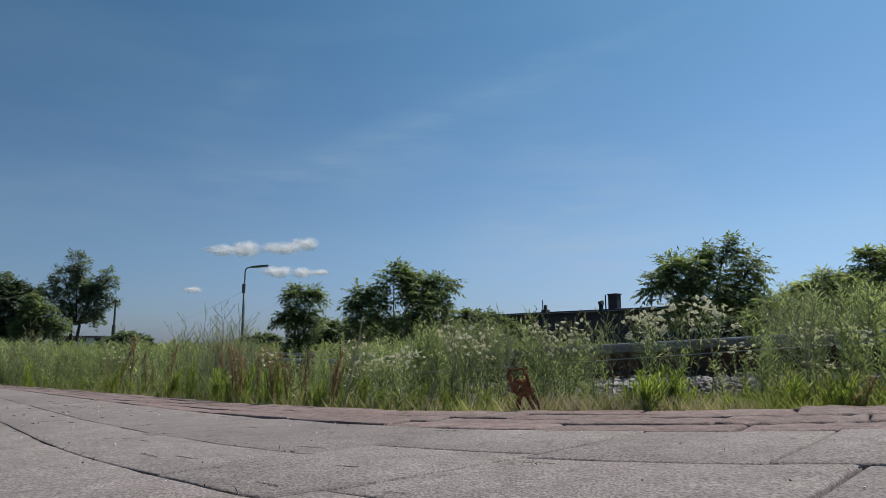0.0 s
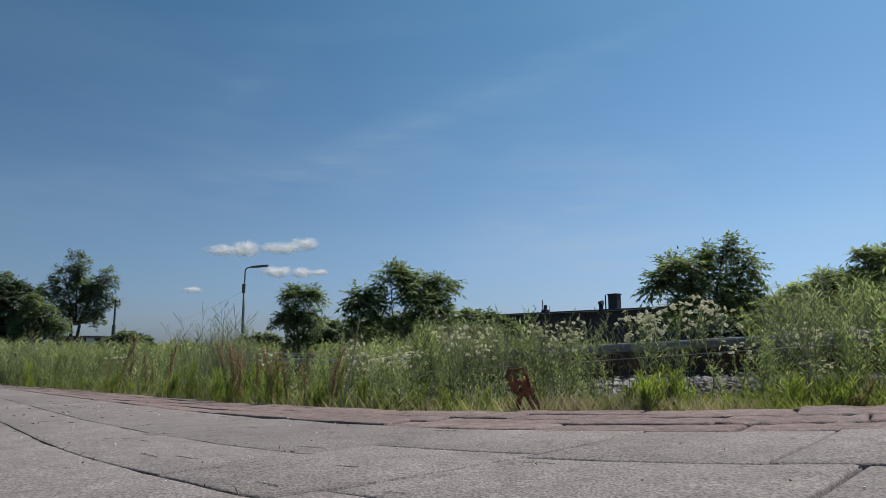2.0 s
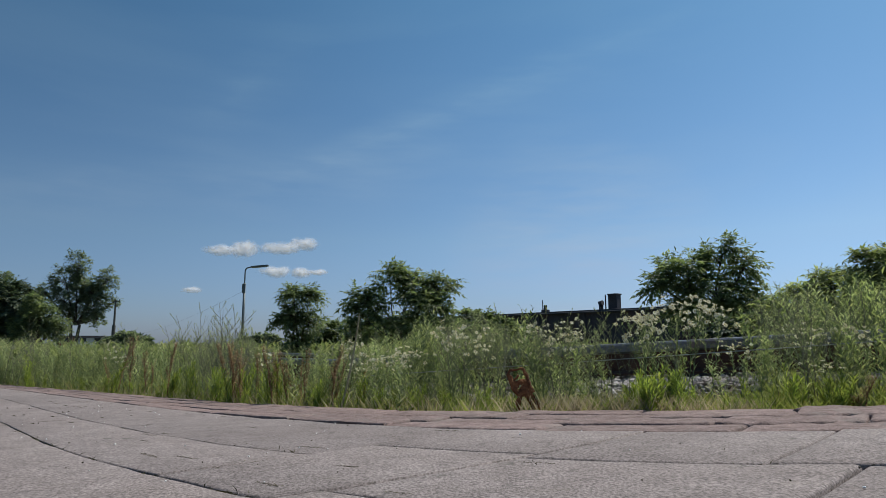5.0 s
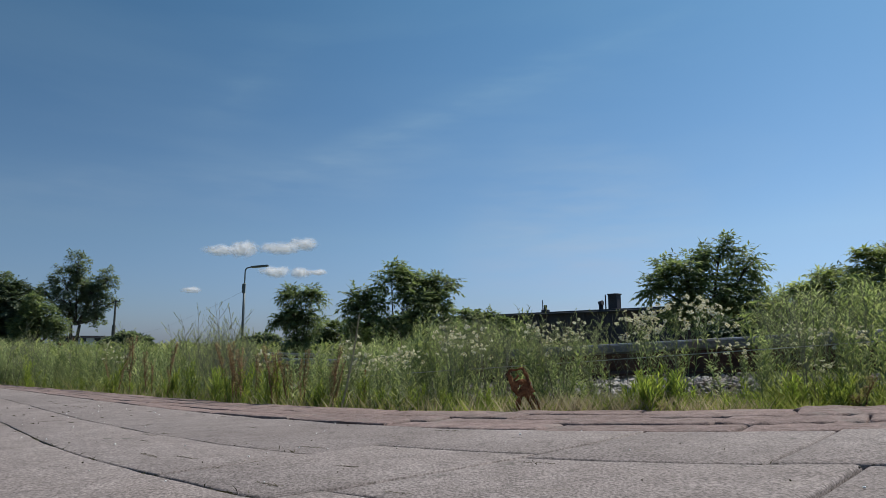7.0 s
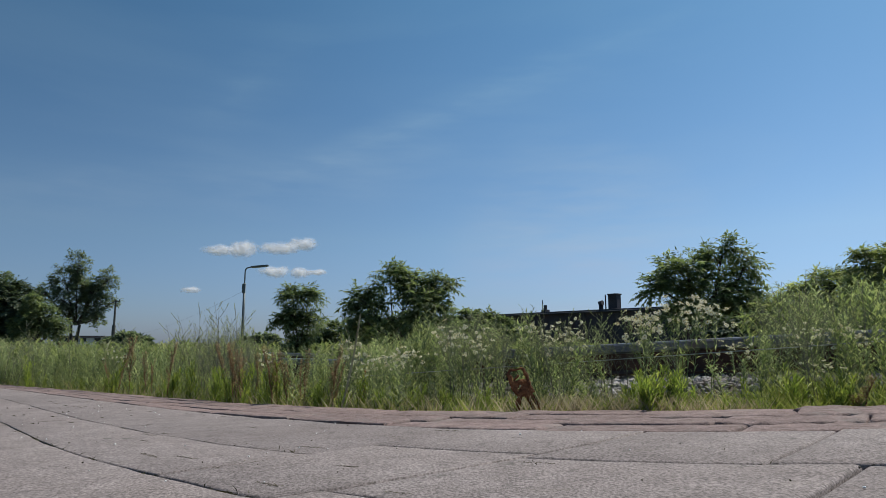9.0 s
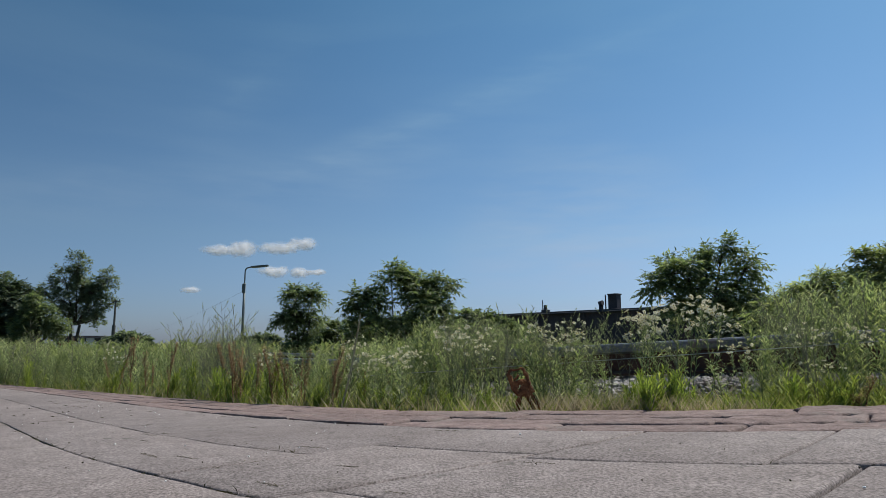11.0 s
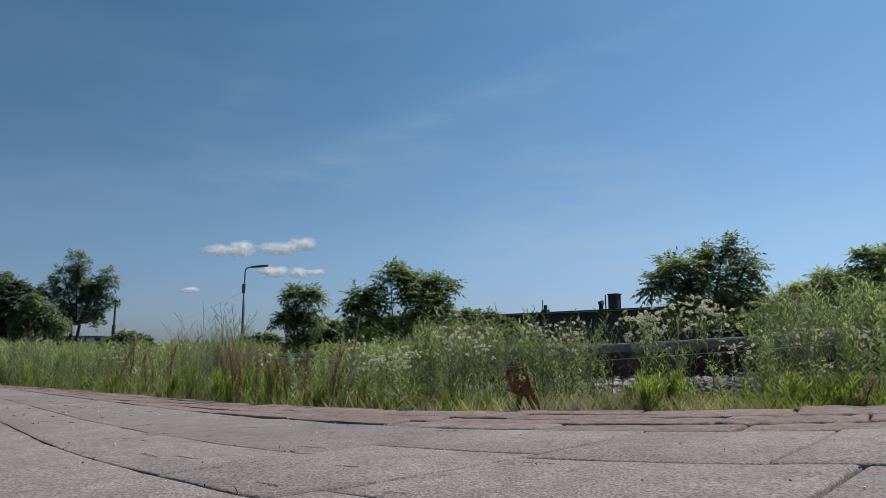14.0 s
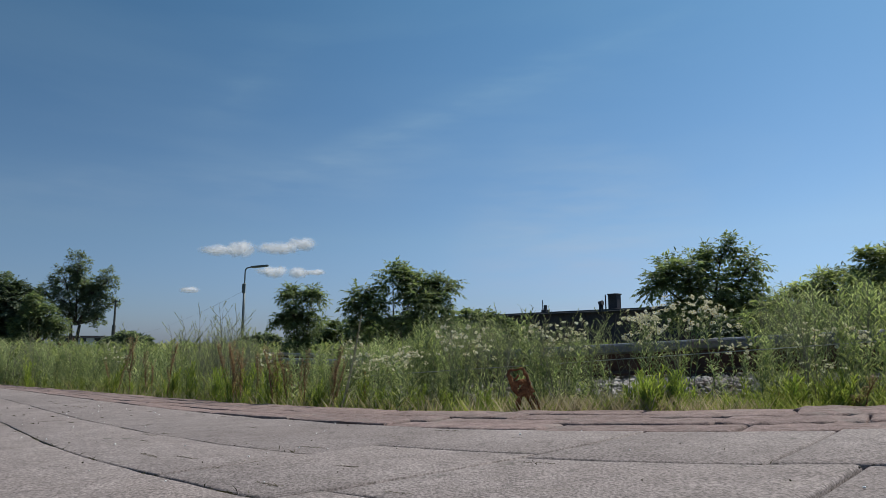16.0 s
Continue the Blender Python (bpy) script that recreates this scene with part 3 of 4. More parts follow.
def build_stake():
    """A torn, rust-eaten bracket standing on two feet at the kerb; limbs shaped to fit the camera's view."""
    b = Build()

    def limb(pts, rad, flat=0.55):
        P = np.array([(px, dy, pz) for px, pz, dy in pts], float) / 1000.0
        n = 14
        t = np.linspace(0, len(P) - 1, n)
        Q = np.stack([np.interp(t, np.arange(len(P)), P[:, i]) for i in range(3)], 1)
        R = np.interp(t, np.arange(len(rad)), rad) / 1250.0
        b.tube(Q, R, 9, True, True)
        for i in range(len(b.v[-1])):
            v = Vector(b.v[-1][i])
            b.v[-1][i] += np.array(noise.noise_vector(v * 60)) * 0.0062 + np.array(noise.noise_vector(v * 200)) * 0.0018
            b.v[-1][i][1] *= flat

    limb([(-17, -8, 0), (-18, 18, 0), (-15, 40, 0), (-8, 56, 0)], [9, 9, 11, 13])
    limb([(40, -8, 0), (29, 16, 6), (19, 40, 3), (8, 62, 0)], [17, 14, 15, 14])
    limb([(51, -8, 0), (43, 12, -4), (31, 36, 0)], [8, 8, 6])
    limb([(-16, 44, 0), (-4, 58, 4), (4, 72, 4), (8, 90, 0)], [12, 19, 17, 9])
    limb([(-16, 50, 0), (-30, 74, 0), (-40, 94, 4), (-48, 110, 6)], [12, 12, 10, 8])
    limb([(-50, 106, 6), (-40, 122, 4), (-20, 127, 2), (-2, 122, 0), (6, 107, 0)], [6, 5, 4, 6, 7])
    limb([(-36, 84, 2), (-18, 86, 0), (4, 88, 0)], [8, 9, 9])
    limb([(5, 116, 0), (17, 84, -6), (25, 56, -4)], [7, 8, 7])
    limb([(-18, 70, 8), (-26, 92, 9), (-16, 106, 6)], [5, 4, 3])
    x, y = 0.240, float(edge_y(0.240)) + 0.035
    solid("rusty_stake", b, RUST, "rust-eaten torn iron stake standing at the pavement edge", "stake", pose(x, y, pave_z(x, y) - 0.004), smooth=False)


# ---- far things ----
def build_lamp():
    z0 = float(ground_z(-14.15, 45))
    p = thing("street_lamp", "tall dark steel street lamp with one flat arm lamp", "street lamp", pose(-14.15, 45, z0 + 0.15))
    part("lower_post", Build().tube([(0, 0, -0.2), (0, 0, 2.2), (0, 0, 4.95)], [0.10, 0.095, 0.085], 12), GALV, p, smooth=True)
    part("collar", Build().tube([(0, 0, 4.93), (0, 0, 4.98), (0, 0, 5.02)], [0.10, 0.10, 0.055], 12), GALV, p)
    part("sign_box", Build().box((-0.13, -0.14, 4.3), (0.1, -0.07, 4.95), 0.01), GALV, p, "small dark box on the post")
    up = [(0, 0, 4.98), (0.0, 0, 5.8), (0.03, 0, 5.98), (0.12, 0, 6.1), (0.3, 0, 6.15), (0.55, 0, 6.18)]
    part("upper_post", Build().tube(up, 0.045, 10), GALV, p, smooth=True)
    h = Build().box((0.4, -0.14, 6.12), (1.65, 0.14, 6.24), 0.035)
    for v in h.v:
        v[:, 2] += (v[:, 0] - 0.4) * 0.085
    head = part("lamp_head", h, GALV, p)
    d = Build().box((0.55, -0.11, 6.09), (1.55, 0.11, 6.125), 0.012)
    for v in d.v:
        v[:, 2] += (v[:, 0] - 0.4) * 0.085
    part("diffuser", d, GLASS_LAMP, head)
    # utility pole farther off
    x, y = -31.0, 60.0
    z0 = float(ground_z(x, y))
    q = thing("utility_pole", "dark wooden utility pole with a small cross arm", "pole", pose(x, y, z0))
    part("pole", Build().tube([(0, 0, -0.2), (0, 0, 2.6), (0.01, 0, 2.62), (0.01, 0, 5.0)], [0.17, 0.16, 0.10, 0.08], 10), POLE, q)
    part("cross_arm", Build().box((-0.1, -0.05, 4.82), (0.42, 0.05, 4.9), 0.01), POLE, q)
    part("insulator", Build().tube([(0.36, 0, 4.9), (0.36, 0, 5.0), (0.36, 0, 5.06)], [0.04, 0.05, 0.03], 8), POLE, q)
    a, b = np.array([-14.1, 45, 3.9]), np.array([-52.0, 96, 1.2])
    path = [a + (b - a) * t - np.array([0, 0, 1.3 * 4 * t * (1 - t)]) for t in np.linspace(0, 1, 30)]
    solid("overhead_cable", Build().tube(path, 0.0045, 5), POLE, "thin dark overhead cable hanging from the street lamp", "cable")


def building(name, label, a, b, depth, z0, z1, wall, roof, bays, over=0.25, windows=True):
    """A long flat-roofed block whose front runs from a to b."""
    a, b = np.array(a, float), np.array(b, float)
    L, t = np.linalg.norm(b - a), unit(b - a)
    ang = math.degrees(math.atan2(t[1], t[0]))
    h = thing(name, label, "building", pose(a[0], a[1], z0, 0, 0, ang))
    H = z1 - z0
    part("wall", Build().box((0, 0, -0.3), (L, depth, H), 0.03), wall, h)
    r = part("roof", Build().box((-over, -over, H), (L + over, depth + over, H + 0.22), 0.04), roof, h, "dark felted flat roof with an upstand")
    part("gutter", Build().tube([(-over, -over - 0.07, H + 0.02), (L + over, -over - 0.07, H + 0.02)], 0.07, 8), roof, h)
    for i in range(bays):
        part("pilaster", Build().box((L * i / bays - 0.12, -0.12, -0.3), (L * i / bays + 0.12, 0.01, H), 0.02), wall, h)
        if not windows:
            continue
        x = L * (i + 0.5) / bays
        w = part("window", Build().box((x - 0.75, -0.05, 1.3), (x + 0.75, 0.02, 2.5), 0.01), roof, h)
        for k in (-1, 1):
            part("pane", Build().box((x + k * 0.36 - 0.33, -0.065, 1.37), (x + k * 0.36 + 0.33, -0.045, 2.43), 0.004), DARK_GLASS, w)
    return h, r


def build_buildings():
    h, roof = building("workshop", "long dark boarded workshop with chimney and vents on its flat roof", (-8.2, 82), (23.4, 45.8), 12, -0.75, 2.9, WALL_DARK, ROOF_DARK, 9, windows=False)
    H = 2.9 + 0.75 + 0.2
    L = math.hypot(31.6, 36.2)

    def on(b):
        # distance along the front at which a line of that bearing crosses it
        t = (b * 82 + 8.2) / (31.6 + b * 36.2)
        return t * L
    s = on(0.2610)
    part("chimney", Build().box((s - 0.45, 0.6, H - 0.1), (s + 0.45, 1.3, H + 1.35), 0.04).box((s - 0.5, 0.55, H + 1.3), (s + 0.5, 1.35, H + 1.42), 0.02), WALL_DARK, roof, "square dark brick chimney")
    s = on(0.2400)
    part("vent", Build().tube([(s, 0.9, H - 0.1), (s, 0.9, H + 0.45), (s + 0.02, 0.8, H + 0.62), (s + 0.25, 0.8, H + 0.66)], [0.2, 0.2, 0.26, 0.24], 12), ROOF_DARK, roof, "round cowl vent")
    s = on(0.2515)
    part("flue", Build().tube([(s, 0.5, H - 0.1), (s, 0.5, H + 1.35)], 0.06, 8), ROOF_DARK, roof)
    s = on(0.153)
    part("vent", Build().box((s - 0.3, 0.5, H - 0.1), (s + 0.3, 1.1, H + 0.3), 0.03).tube([(s, 0.8, H + 0.2), (s, 0.8, H + 0.75)], [0.2, 0.16], 10).tube([(s - 0.33, 0.8, H - 0.1), (s - 0.33, 0.8, H + 1.25)], 0.05, 6), ROOF_DARK, roof, "capped vent with a thin pipe")
    building("shed", "pale rendered shed with a low flat roof beyond the trees", (-11.2, 92), (-4.5, 90), 6, -0.75, 3.5, PALE, BRICK_FAR, 3)
    building("far_house", "small pale house among far trees", (-92, 160), (-82, 162), 7, -0.75, 1.5, PALE, ROOF_DARK, 3)
    building("far_house", "low red brick house beyond the field", (-106, 176), (-95, 178), 8, -0.75, 2.0, BRICK_FAR, ROOF_DARK, 3)


# ---- clouds ----
CLOUD_DRIFT = []


def veils(w, h, k):
    """Three domed veils of vapour, one behind the other."""
    b = Build()
    n, m = 28, 14
    for j, y in enumerate((-0.5, 0.0, 0.5)):
        U, W = np.meshgrid(np.linspace(-1, 1, n), np.linspace(-1, 1, m))
        bulge = np.sqrt(np.maximum(0.0, 1.3 - 0.6 * U ** 2 - 0.6 * W ** 2))
        wave = np.array([noise.noise(Vector((p * 4 + k * 7, q * 2, j))) for p, q in zip(U.ravel(), W.ravel())]).reshape(U.shape)
        V = np.stack([U * w, (y + 0.8 * bulge + 0.07 * wave) * h, W * h], -1).reshape(-1, 3)
        b.add(V, [(i * n + q, i * n + q + 1, (i + 1) * n + q + 1, (i + 1) * n + q) for i in range(m - 1) for q in range(n - 1)])
    return b


def build_clouds():
    # drift, then the puffs: place east and up, half-width and half-height in metres, fitted to the camera's view
    spec = ((-21, ((-814, 388, 88, 54), (-898, 378, 104, 34))), (-13, ((-662, 386, 142, 38), (-566, 404, 84, 40))), (-17, ((-676, 290, 84, 36),)),
            (-15, ((-574, 286, 56, 33), (-508, 283, 68, 19))), (-12, ((-1000, 214, 54, 21),)))
    k = 0
    for drift, puffs in spec:
        x0, z0 = puffs[0][:2]
        c = thing("cloud", "small soft white fair-weather cloud in a blue sky", "cloud", group="clouds")
        for x, z, w, h in puffs:
            ob = part("puff", veils(w, h, k), CLOUD, c, at=(x - x0, 0, z - z0), smooth=True)
            ob.visible_shadow = False
            k += 1
        CLOUD_DRIFT.append((c, (x0, 2500.0, z0), drift * 1.0))


build_pavement()
build_railway()
build_fence()
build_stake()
build_lamp()
build_buildings()
build_clouds()

# ---- trees and bushes ----
SWAY = []      # (object, rest pose, degrees of lean per unit of wind, own phase)


def sprays(b, P, out, size, pairs, leaf_l, leaf_w, g, loose=0.45):
    """Feathered leaf sprays: pairs of leaflets along a drooping rib."""
    n = len(P)
    D = unit(out + g.normal(0, loose, (n, 3)))
    up = np.array([0, 0, 1.0])
    S = unit(np.cross(D, up) + 1e-5)
    L = size * g.uniform(0.7, 1.2, (n, 1))
    for i in range(pairs):
        t = (i + 0.7) / pairs
        c = P + D * L * t + up * L * (0.10 * t - 0.42 * t * t)
        for side in (-1, 1):
            d = unit(S * side + D * 0.55 + up * (-0.35) + g.normal(0, 0.18, (n, 3)))
            b.leaves(c, d, up + g.normal(0, 0.35, (n, 3)), leaf_l * g.uniform(0.7, 1.2, n), leaf_w * g.uniform(0.8, 1.2, n), 0.2)
    b.leaves(P + D * L + up * L * (-0.32), D - up * 0.5, up, leaf_l, leaf_w, 0.2)


def tree(name, label, x, y, lobes, trunk_r, count, spray, leaf, material, seed, fork=0.3, sway=0.6, category="tree", pairs=4, fill=0.5, trunks=1, group="", tuft=0):
    """lobes: (x, z, half-width, half-height) of the crown's masses, in metres from the foot, fitted to the camera's
    view. tuft: sprays that radiate from each branch tip.
    """
    g = np.random.default_rng(seed)
    z0 = float(ground_z(x, y))
    t = thing(name, label, category, pose(x, y, z0), group)
    top = max(q[1] for q in lobes)
    fz = top * fork
    tb = Build()
    for k in range(trunks):
        ox = (k - (trunks - 1) / 2) * trunk_r * 3
        tb.tube([(ox, 0, -0.3), (ox * 1.2 + g.normal(0, trunk_r * 0.5), 0, fz * 0.5), (ox * 1.6, g.normal(0, trunk_r), fz)], [trunk_r * 1.25, trunk_r, trunk_r * 0.8], 9)
    part("trunk", tb, BARK, t, smooth=True)
    area = sum(q[2] * q[3] for q in lobes)
    for li, (lx, lz, rx, rz) in enumerate(lobes):
        at = np.array([0, 0, fz])
        ry = (rx + rz) * 0.5
        c = np.array([lx, g.normal(0, 0.25 * ry), lz])
        b, wood = Build(), Build()
        n = max(8, int(count * rx * rz / area / max(tuft, 1)))
        u = unit(g.normal(0, 1, (n, 3)))
        rad = g.uniform(fill, 1, (n, 1)) ** 0.6
        rad *= 1 + 0.42 * np.array([noise.noise(Vector((q * 2.2 + seed).tolist())) for q in u])[:, None]
        P = c + u * rad * np.array([rx, ry, rz])
        if tuft:
            # a star of long feathered leaves at every branch tip
            axis = unit(u * 0.8 + np.array([0, 0, 0.7]))
            for j in range(tuft):
                side = unit(np.cross(axis, unit(g.normal(0, 1, (n, 3)))) + 1e-6)
                a = g.uniform(0.35, 1.75, (n, 1)) if j else np.full((n, 1), 0.15)
                sprays(b, P - at, axis * np.cos(a) + side * np.sin(a), spray, pairs, leaf[0], leaf[1], g, 0.12)
        else:
            sprays(b, P - at, unit(u + np.array([0, 0, 0.25])), spray, pairs, leaf[0], leaf[1], g)
        mid = (at + c) / 2 + g.normal(0, 0.12 * rx, 3)
        wood.tube(np.array([at, mid, c]) - at, [trunk_r * 0.55, trunk_r * 0.4, trunk_r * 0.2], 6)
        for j in range(min(n, 26)):
            e = P[j]
            m = (c + e) / 2 + g.normal(0, 0.06 * rx, 3)
            wood.tube(np.array([c + (mid - c) * g.uniform(0, 0.5), m, e]) - at, [trunk_r * 0.17, trunk_r * 0.11, trunk_r * 0.05], 4, False)
        cr = part("crown", b, material, t, at=tuple(at))
        part("limb", wood, BARK, cr)
        if sway:
            SWAY.append((cr, pose(*at), sway * (0.6 + 0.8 * g.random()), g.uniform(0, 6.3)))
    return t


tree("tree", "young feathery-leaved tree behind the railway", 7.60, 18, ((-0.62, 2.62, 0.72, 0.42), (0.40, 3.10, 0.45, 0.34), (1.10, 2.72, 0.34, 0.36), (-1.50, 2.22, 0.30, 0.24), (0.13, 2.0, 1.15, 0.42), (0.96, 1.5, 0.8, 0.30), (-0.6, 1.45, 0.7, 0.28)), 0.09, 1000, 0.52, (0.185, 0.062), LEAF_TREE, 1, 0.35, 0.9, "tree", 5, 0.35, 1, tuft=10)
tree("tree", "feathery-leaved tree in front of the workshop", -1.63, 22, ((-0.19, 3.16, 0.42, 0.28), (0.68, 2.95, 0.36, 0.28), (1.50, 2.85, 0.30, 0.30), (-1.22, 2.42, 0.28, 0.30), (0.35, 2.3, 0.95, 0.45), (1.25, 2.25, 0.5, 0.40), (-0.97, 1.65, 0.50, 0.45), (0.5, 1.6, 1.1, 0.3)), 0.055, 540, 0.62, (0.23, 0.075), LEAF_TREE, 2, 0.3, 1.0, "tree", 5, 0.4, 2, tuft=11)
tree("small_tree", "small dark young tree with hanging leaves", -3.59, 16, ((-0.18, 2.02, 0.07, 0.12), (0.26, 1.95, 0.16, 0.08), (-0.20, 1.55, 0.14, 0.22), (0.24, 1.40, 0.20, 0.22), (-0.05, 0.85, 0.28, 0.34), (-0.42, 1.40, 0.08, 0.10), (-0.05, 0.42, 0.42, 0.30)), 0.04, 340, 0.35, (0.130, 0.044), LEAF_TREE, 3, 0.25, 0.9, "tree", 5, 0.35, 2, tuft=10)
tree("bush", "dark green bush before the workshop wall", 1.40, 26, ((-0.46, 1.9, 0.55, 0.28), (0.34, 1.83, 0.46, 0.28), (1.03, 1.44, 0.74, 0.32)), 0.05, 442, 0.33, (0.195, 0.102), LEAF_TREE, 4, 0.3, 0.3, "bush", 6)
tree("bush", "dense dark bush between the trees", -3.48, 24, ((-0.42, 1.3, 0.77, 0.41), (0.85, 1.26, 0.88, 0.45), (2.97, 1.3, 1.09, 0.41), (4.24, 1.26, 0.88, 0.28), (-1.27, 1.09, 0.67, 0.28)), 0.05, 714, 0.33, (0.195, 0.087), LEAF_TREE, 5, 0.3, 0.3, "bush", 6)
tree("shrub", "tall willow-leaved shrub at the back of the verge", 4.12, 7.0, ((-0.22, 0.82, 0.17, 0.13), (0.12, 0.93, 0.18, 0.13), (0.40, 0.98, 0.19, 0.16), (-0.36, 0.58, 0.26, 0.19), (0.25, 0.6, 0.4, 0.25)), 0.03, 950, 0.150, (0.085, 0.020), LEAF_MID, 6, 0.25, 1.2, "bush", 5, 0.4, 2, tuft=7)
tree("shrub", "tall light green shrub with small leaves", 4.11, 6.0, ((-0.06, 1.03, 0.10, 0.12), (0.16, 1.01, 0.16, 0.17), (-0.16, 0.79, 0.16, 0.12), (0.05, 0.53, 0.34, 0.23)), 0.03, 900, 0.135, (0.066, 0.020), LEAF_MID, 7, 0.25, 1.0, "bush", 5, 0.4, 2, tuft=7)
tree("poplar", "tall poplar with an open uneven crown on two stems", -46.08, 80, ((0.1, 10.75, 1.25, 1.55), (-1.9, 8.9, 1.75, 1.6), (3.6, 8.9, 1.05, 1.5), (0.5, 8.2, 2.2, 1.9), (-4.1, 7.3, 1.35, 1.1), (-1.6, 6.2, 2.0, 1.6), (2.2, 5.9, 1.6, 1.3), (2.6, 4.0, 1.1, 0.9), (4.6, 6.2, 0.6, 0.8), (1.9, 7.4, 1.5, 1.2), (0.9, 4.8, 1.3, 1.1), (-1.0, 4.4, 1.3, 1.0)), 0.20, 2900, 0.60, (0.30, 0.20), LEAF_FAR_HAZE, 8, 0.3, 0.12, "tree", 2, 0.3, 2, tuft=7)
tree("tree", "dark dense broadleaf tree at the field's edge", -47.24, 70, ((0.31, 5.12, 2.33, 2.14), (-2.47, 4.82, 2.02, 2.95), (-0.62, 2.65, 3.26, 1.71)), 0.3, 3300, 0.825, (0.39, 0.29), LEAF_DARK, 9, 0.2, 0.12, "tree", 2)
tree("tree", "lower mid-green broadleaf tree beside the poplar", -41.6, 66, ((-1.2, 4.9, 0.8, 1.2), (0.0, 3.5, 1.1, 1.4), (1.3, 2.5, 1.0, 1.2), (-1.6, 2.2, 1.3, 1.5)), 0.2, 1500, 0.55, (0.30, 0.22), LEAF_TREE, 19, 0.2, 0.14, "tree", 2, 0.3, tuft=6)
tree("tree", "far tree behind the dark trees, its leaves paled for haze", -83.11, 120, ((0.0, 11.84, 1.73, 2.05), (-2.65, 9.19, 3.64, 3.64)), 0.3, 850, 1.1, (0.546, 0.435), LEAF_FAR_HAZE, 10, 0.2, 0.1, "tree", 2)
tree("bush", "round bush on the field below the pole", -27.01, 55, ((-0.29, 1.21, 1.02, 0.39), (0.97, 1.02, 0.73, 0.24), (-1.6, 0.97, 0.63, 0.24)), 0.08, 442, 0.44, (0.39, 0.261), LEAF_FAR_HAZE, 11, 0.3, 0.15, "bush", 4)
tree("bush", "low bush at the foot of the street lamp", -11.63, 40, ((-0.11, 0.99, 0.58, 0.2), (0.71, 1.06, 0.44, 0.27), (-0.71, 0.85, 0.37, 0.18)), 0.06, 408, 0.352, (0.325, 0.203), LEAF_FAR_HAZE, 12, 0.3, 0.2, "bush", 4)
tree("bush", "low bush under the feathery tree", 6.75, 14, ((0.0, 0.75, 0.49, 0.21), (-0.49, 0.69, 0.36, 0.14), (0.74, 0.88, 0.36, 0.36)), 0.04, 578, 0.242, (0.156, 0.072), LEAF_DARK, 13, 0.3, 0.4, "bush", 6)


# ---- verge plants ----
def curved(h, lean, g, n=7, wob=0.03):
    t = np.linspace(0, 1, n)
    a = g.uniform(0, 6.28)
    p = np.stack([lean * h * t ** 1.8 * math.cos(a), lean * h * t ** 1.8 * math.sin(a), h * t], 1)
    p[1:-1, :2] += g.normal(0, wob * h * 0.3, (n - 2, 2))
    return p


def point(path, t):
    i = t * (len(path) - 1)
    k = int(min(i, len(path) - 2))
    return path[k] + (path[k + 1] - path[k]) * (i - k)


def stem_leaves(b, path, n, lo, hi, length, width, rise, g, twist=2.4, taper=0.5):
    t = np.linspace(lo, hi, n)
    P = np.array([point(path, q) for q in t])
    a = np.arange(n) * twist + g.normal(0, 0.35, n) + g.uniform(0, 6)
    D = np.stack([np.cos(a), np.sin(a), rise + g.normal(0, 0.25, n)], 1)
    k = (1 - taper * t) * g.uniform(0.7, 1.2, n)
    b.leaves(P, D, (0, 0, 1), length * k, width * k, 0.16, 0.18)


def petals():
    b = Build()
    k = np.arange(14) * 2 * np.pi / 14
    D = np.stack([np.cos(k), np.sin(k), 0.12 * np.sin(k * 3)], 1)
    b.leaves(D * 0.002, D, (0, 0, 1), 0.0088, 0.0046, 0.08, 0.1)
    return b.mesh("flower", PETAL)


PETALS = petals()
FLOWER_DISC = Build().ball((0, 0, 0.001), 0.0030, 1, 0, (1, 1, 0.6)).mesh("disc", DISC)


def fleabane(seed, h=0.5, heads=18):
    g = np.random.default_rng(seed)
    p = thing("wildflower", "slender wildflower with small white daisy heads and narrow leaves", "wildflower", group="white wildflowers on the verge")
    main = curved(h, 0.16, g)
    st, lf = Build(), Build()
    st.tube(main, np.linspace(0.0026, 0.0012, 7), 5, False, True)
    stem_leaves(lf, main, 16, 0.05, 0.95, 0.070, 0.012, 1.1, g)
    tips = []
    for i in range(7):
        t = 0.45 + 0.5 * i / 7
        a, o = g.uniform(0, 6.28), point(main, t)
        ln = h * (0.45 - 0.3 * (t - 0.4)) * g.uniform(0.7, 1.1)
        q = np.array([o, o + ln * 0.5 * np.array([0.5 * math.cos(a), 0.5 * math.sin(a), 0.85]), o + ln * np.array([0.62 * math.cos(a), 0.62 * math.sin(a), 1.0 - 0.25 * i / 7])])
        q[:, 2] = np.minimum(q[:, 2], h * 1.08)
        st.tube(q, [0.0016, 0.0012, 0.0008], 4, False, True)
        stem_leaves(lf, q, 7, 0.1, 0.9, 0.035, 0.007, 0.9, g)
        tips.append(q[-1])
    tips.append(main[-1])
    part("stem", st, STEM, p)
    part("leaves", lf, LEAF_GREY, p)
    for i in range(heads):
        o = tips[i % len(tips)] + np.append(g.normal(0, 0.010, 2), g.normal(0.002, 0.004))
        f = part("flower", PETALS, None, p, "white daisy head", at=tuple(o))
        f.rotation_euler = (g.normal(0, 0.5), g.normal(0, 0.5), g.uniform(0, 6))
        f.scale = (g.uniform(1.0, 1.55),) * 3
        part("disc", FLOWER_DISC, None, f, "yellow disc")
    return p


THICKET = []      # leaf and stem geometry of the weeds, for the uncounted growth behind


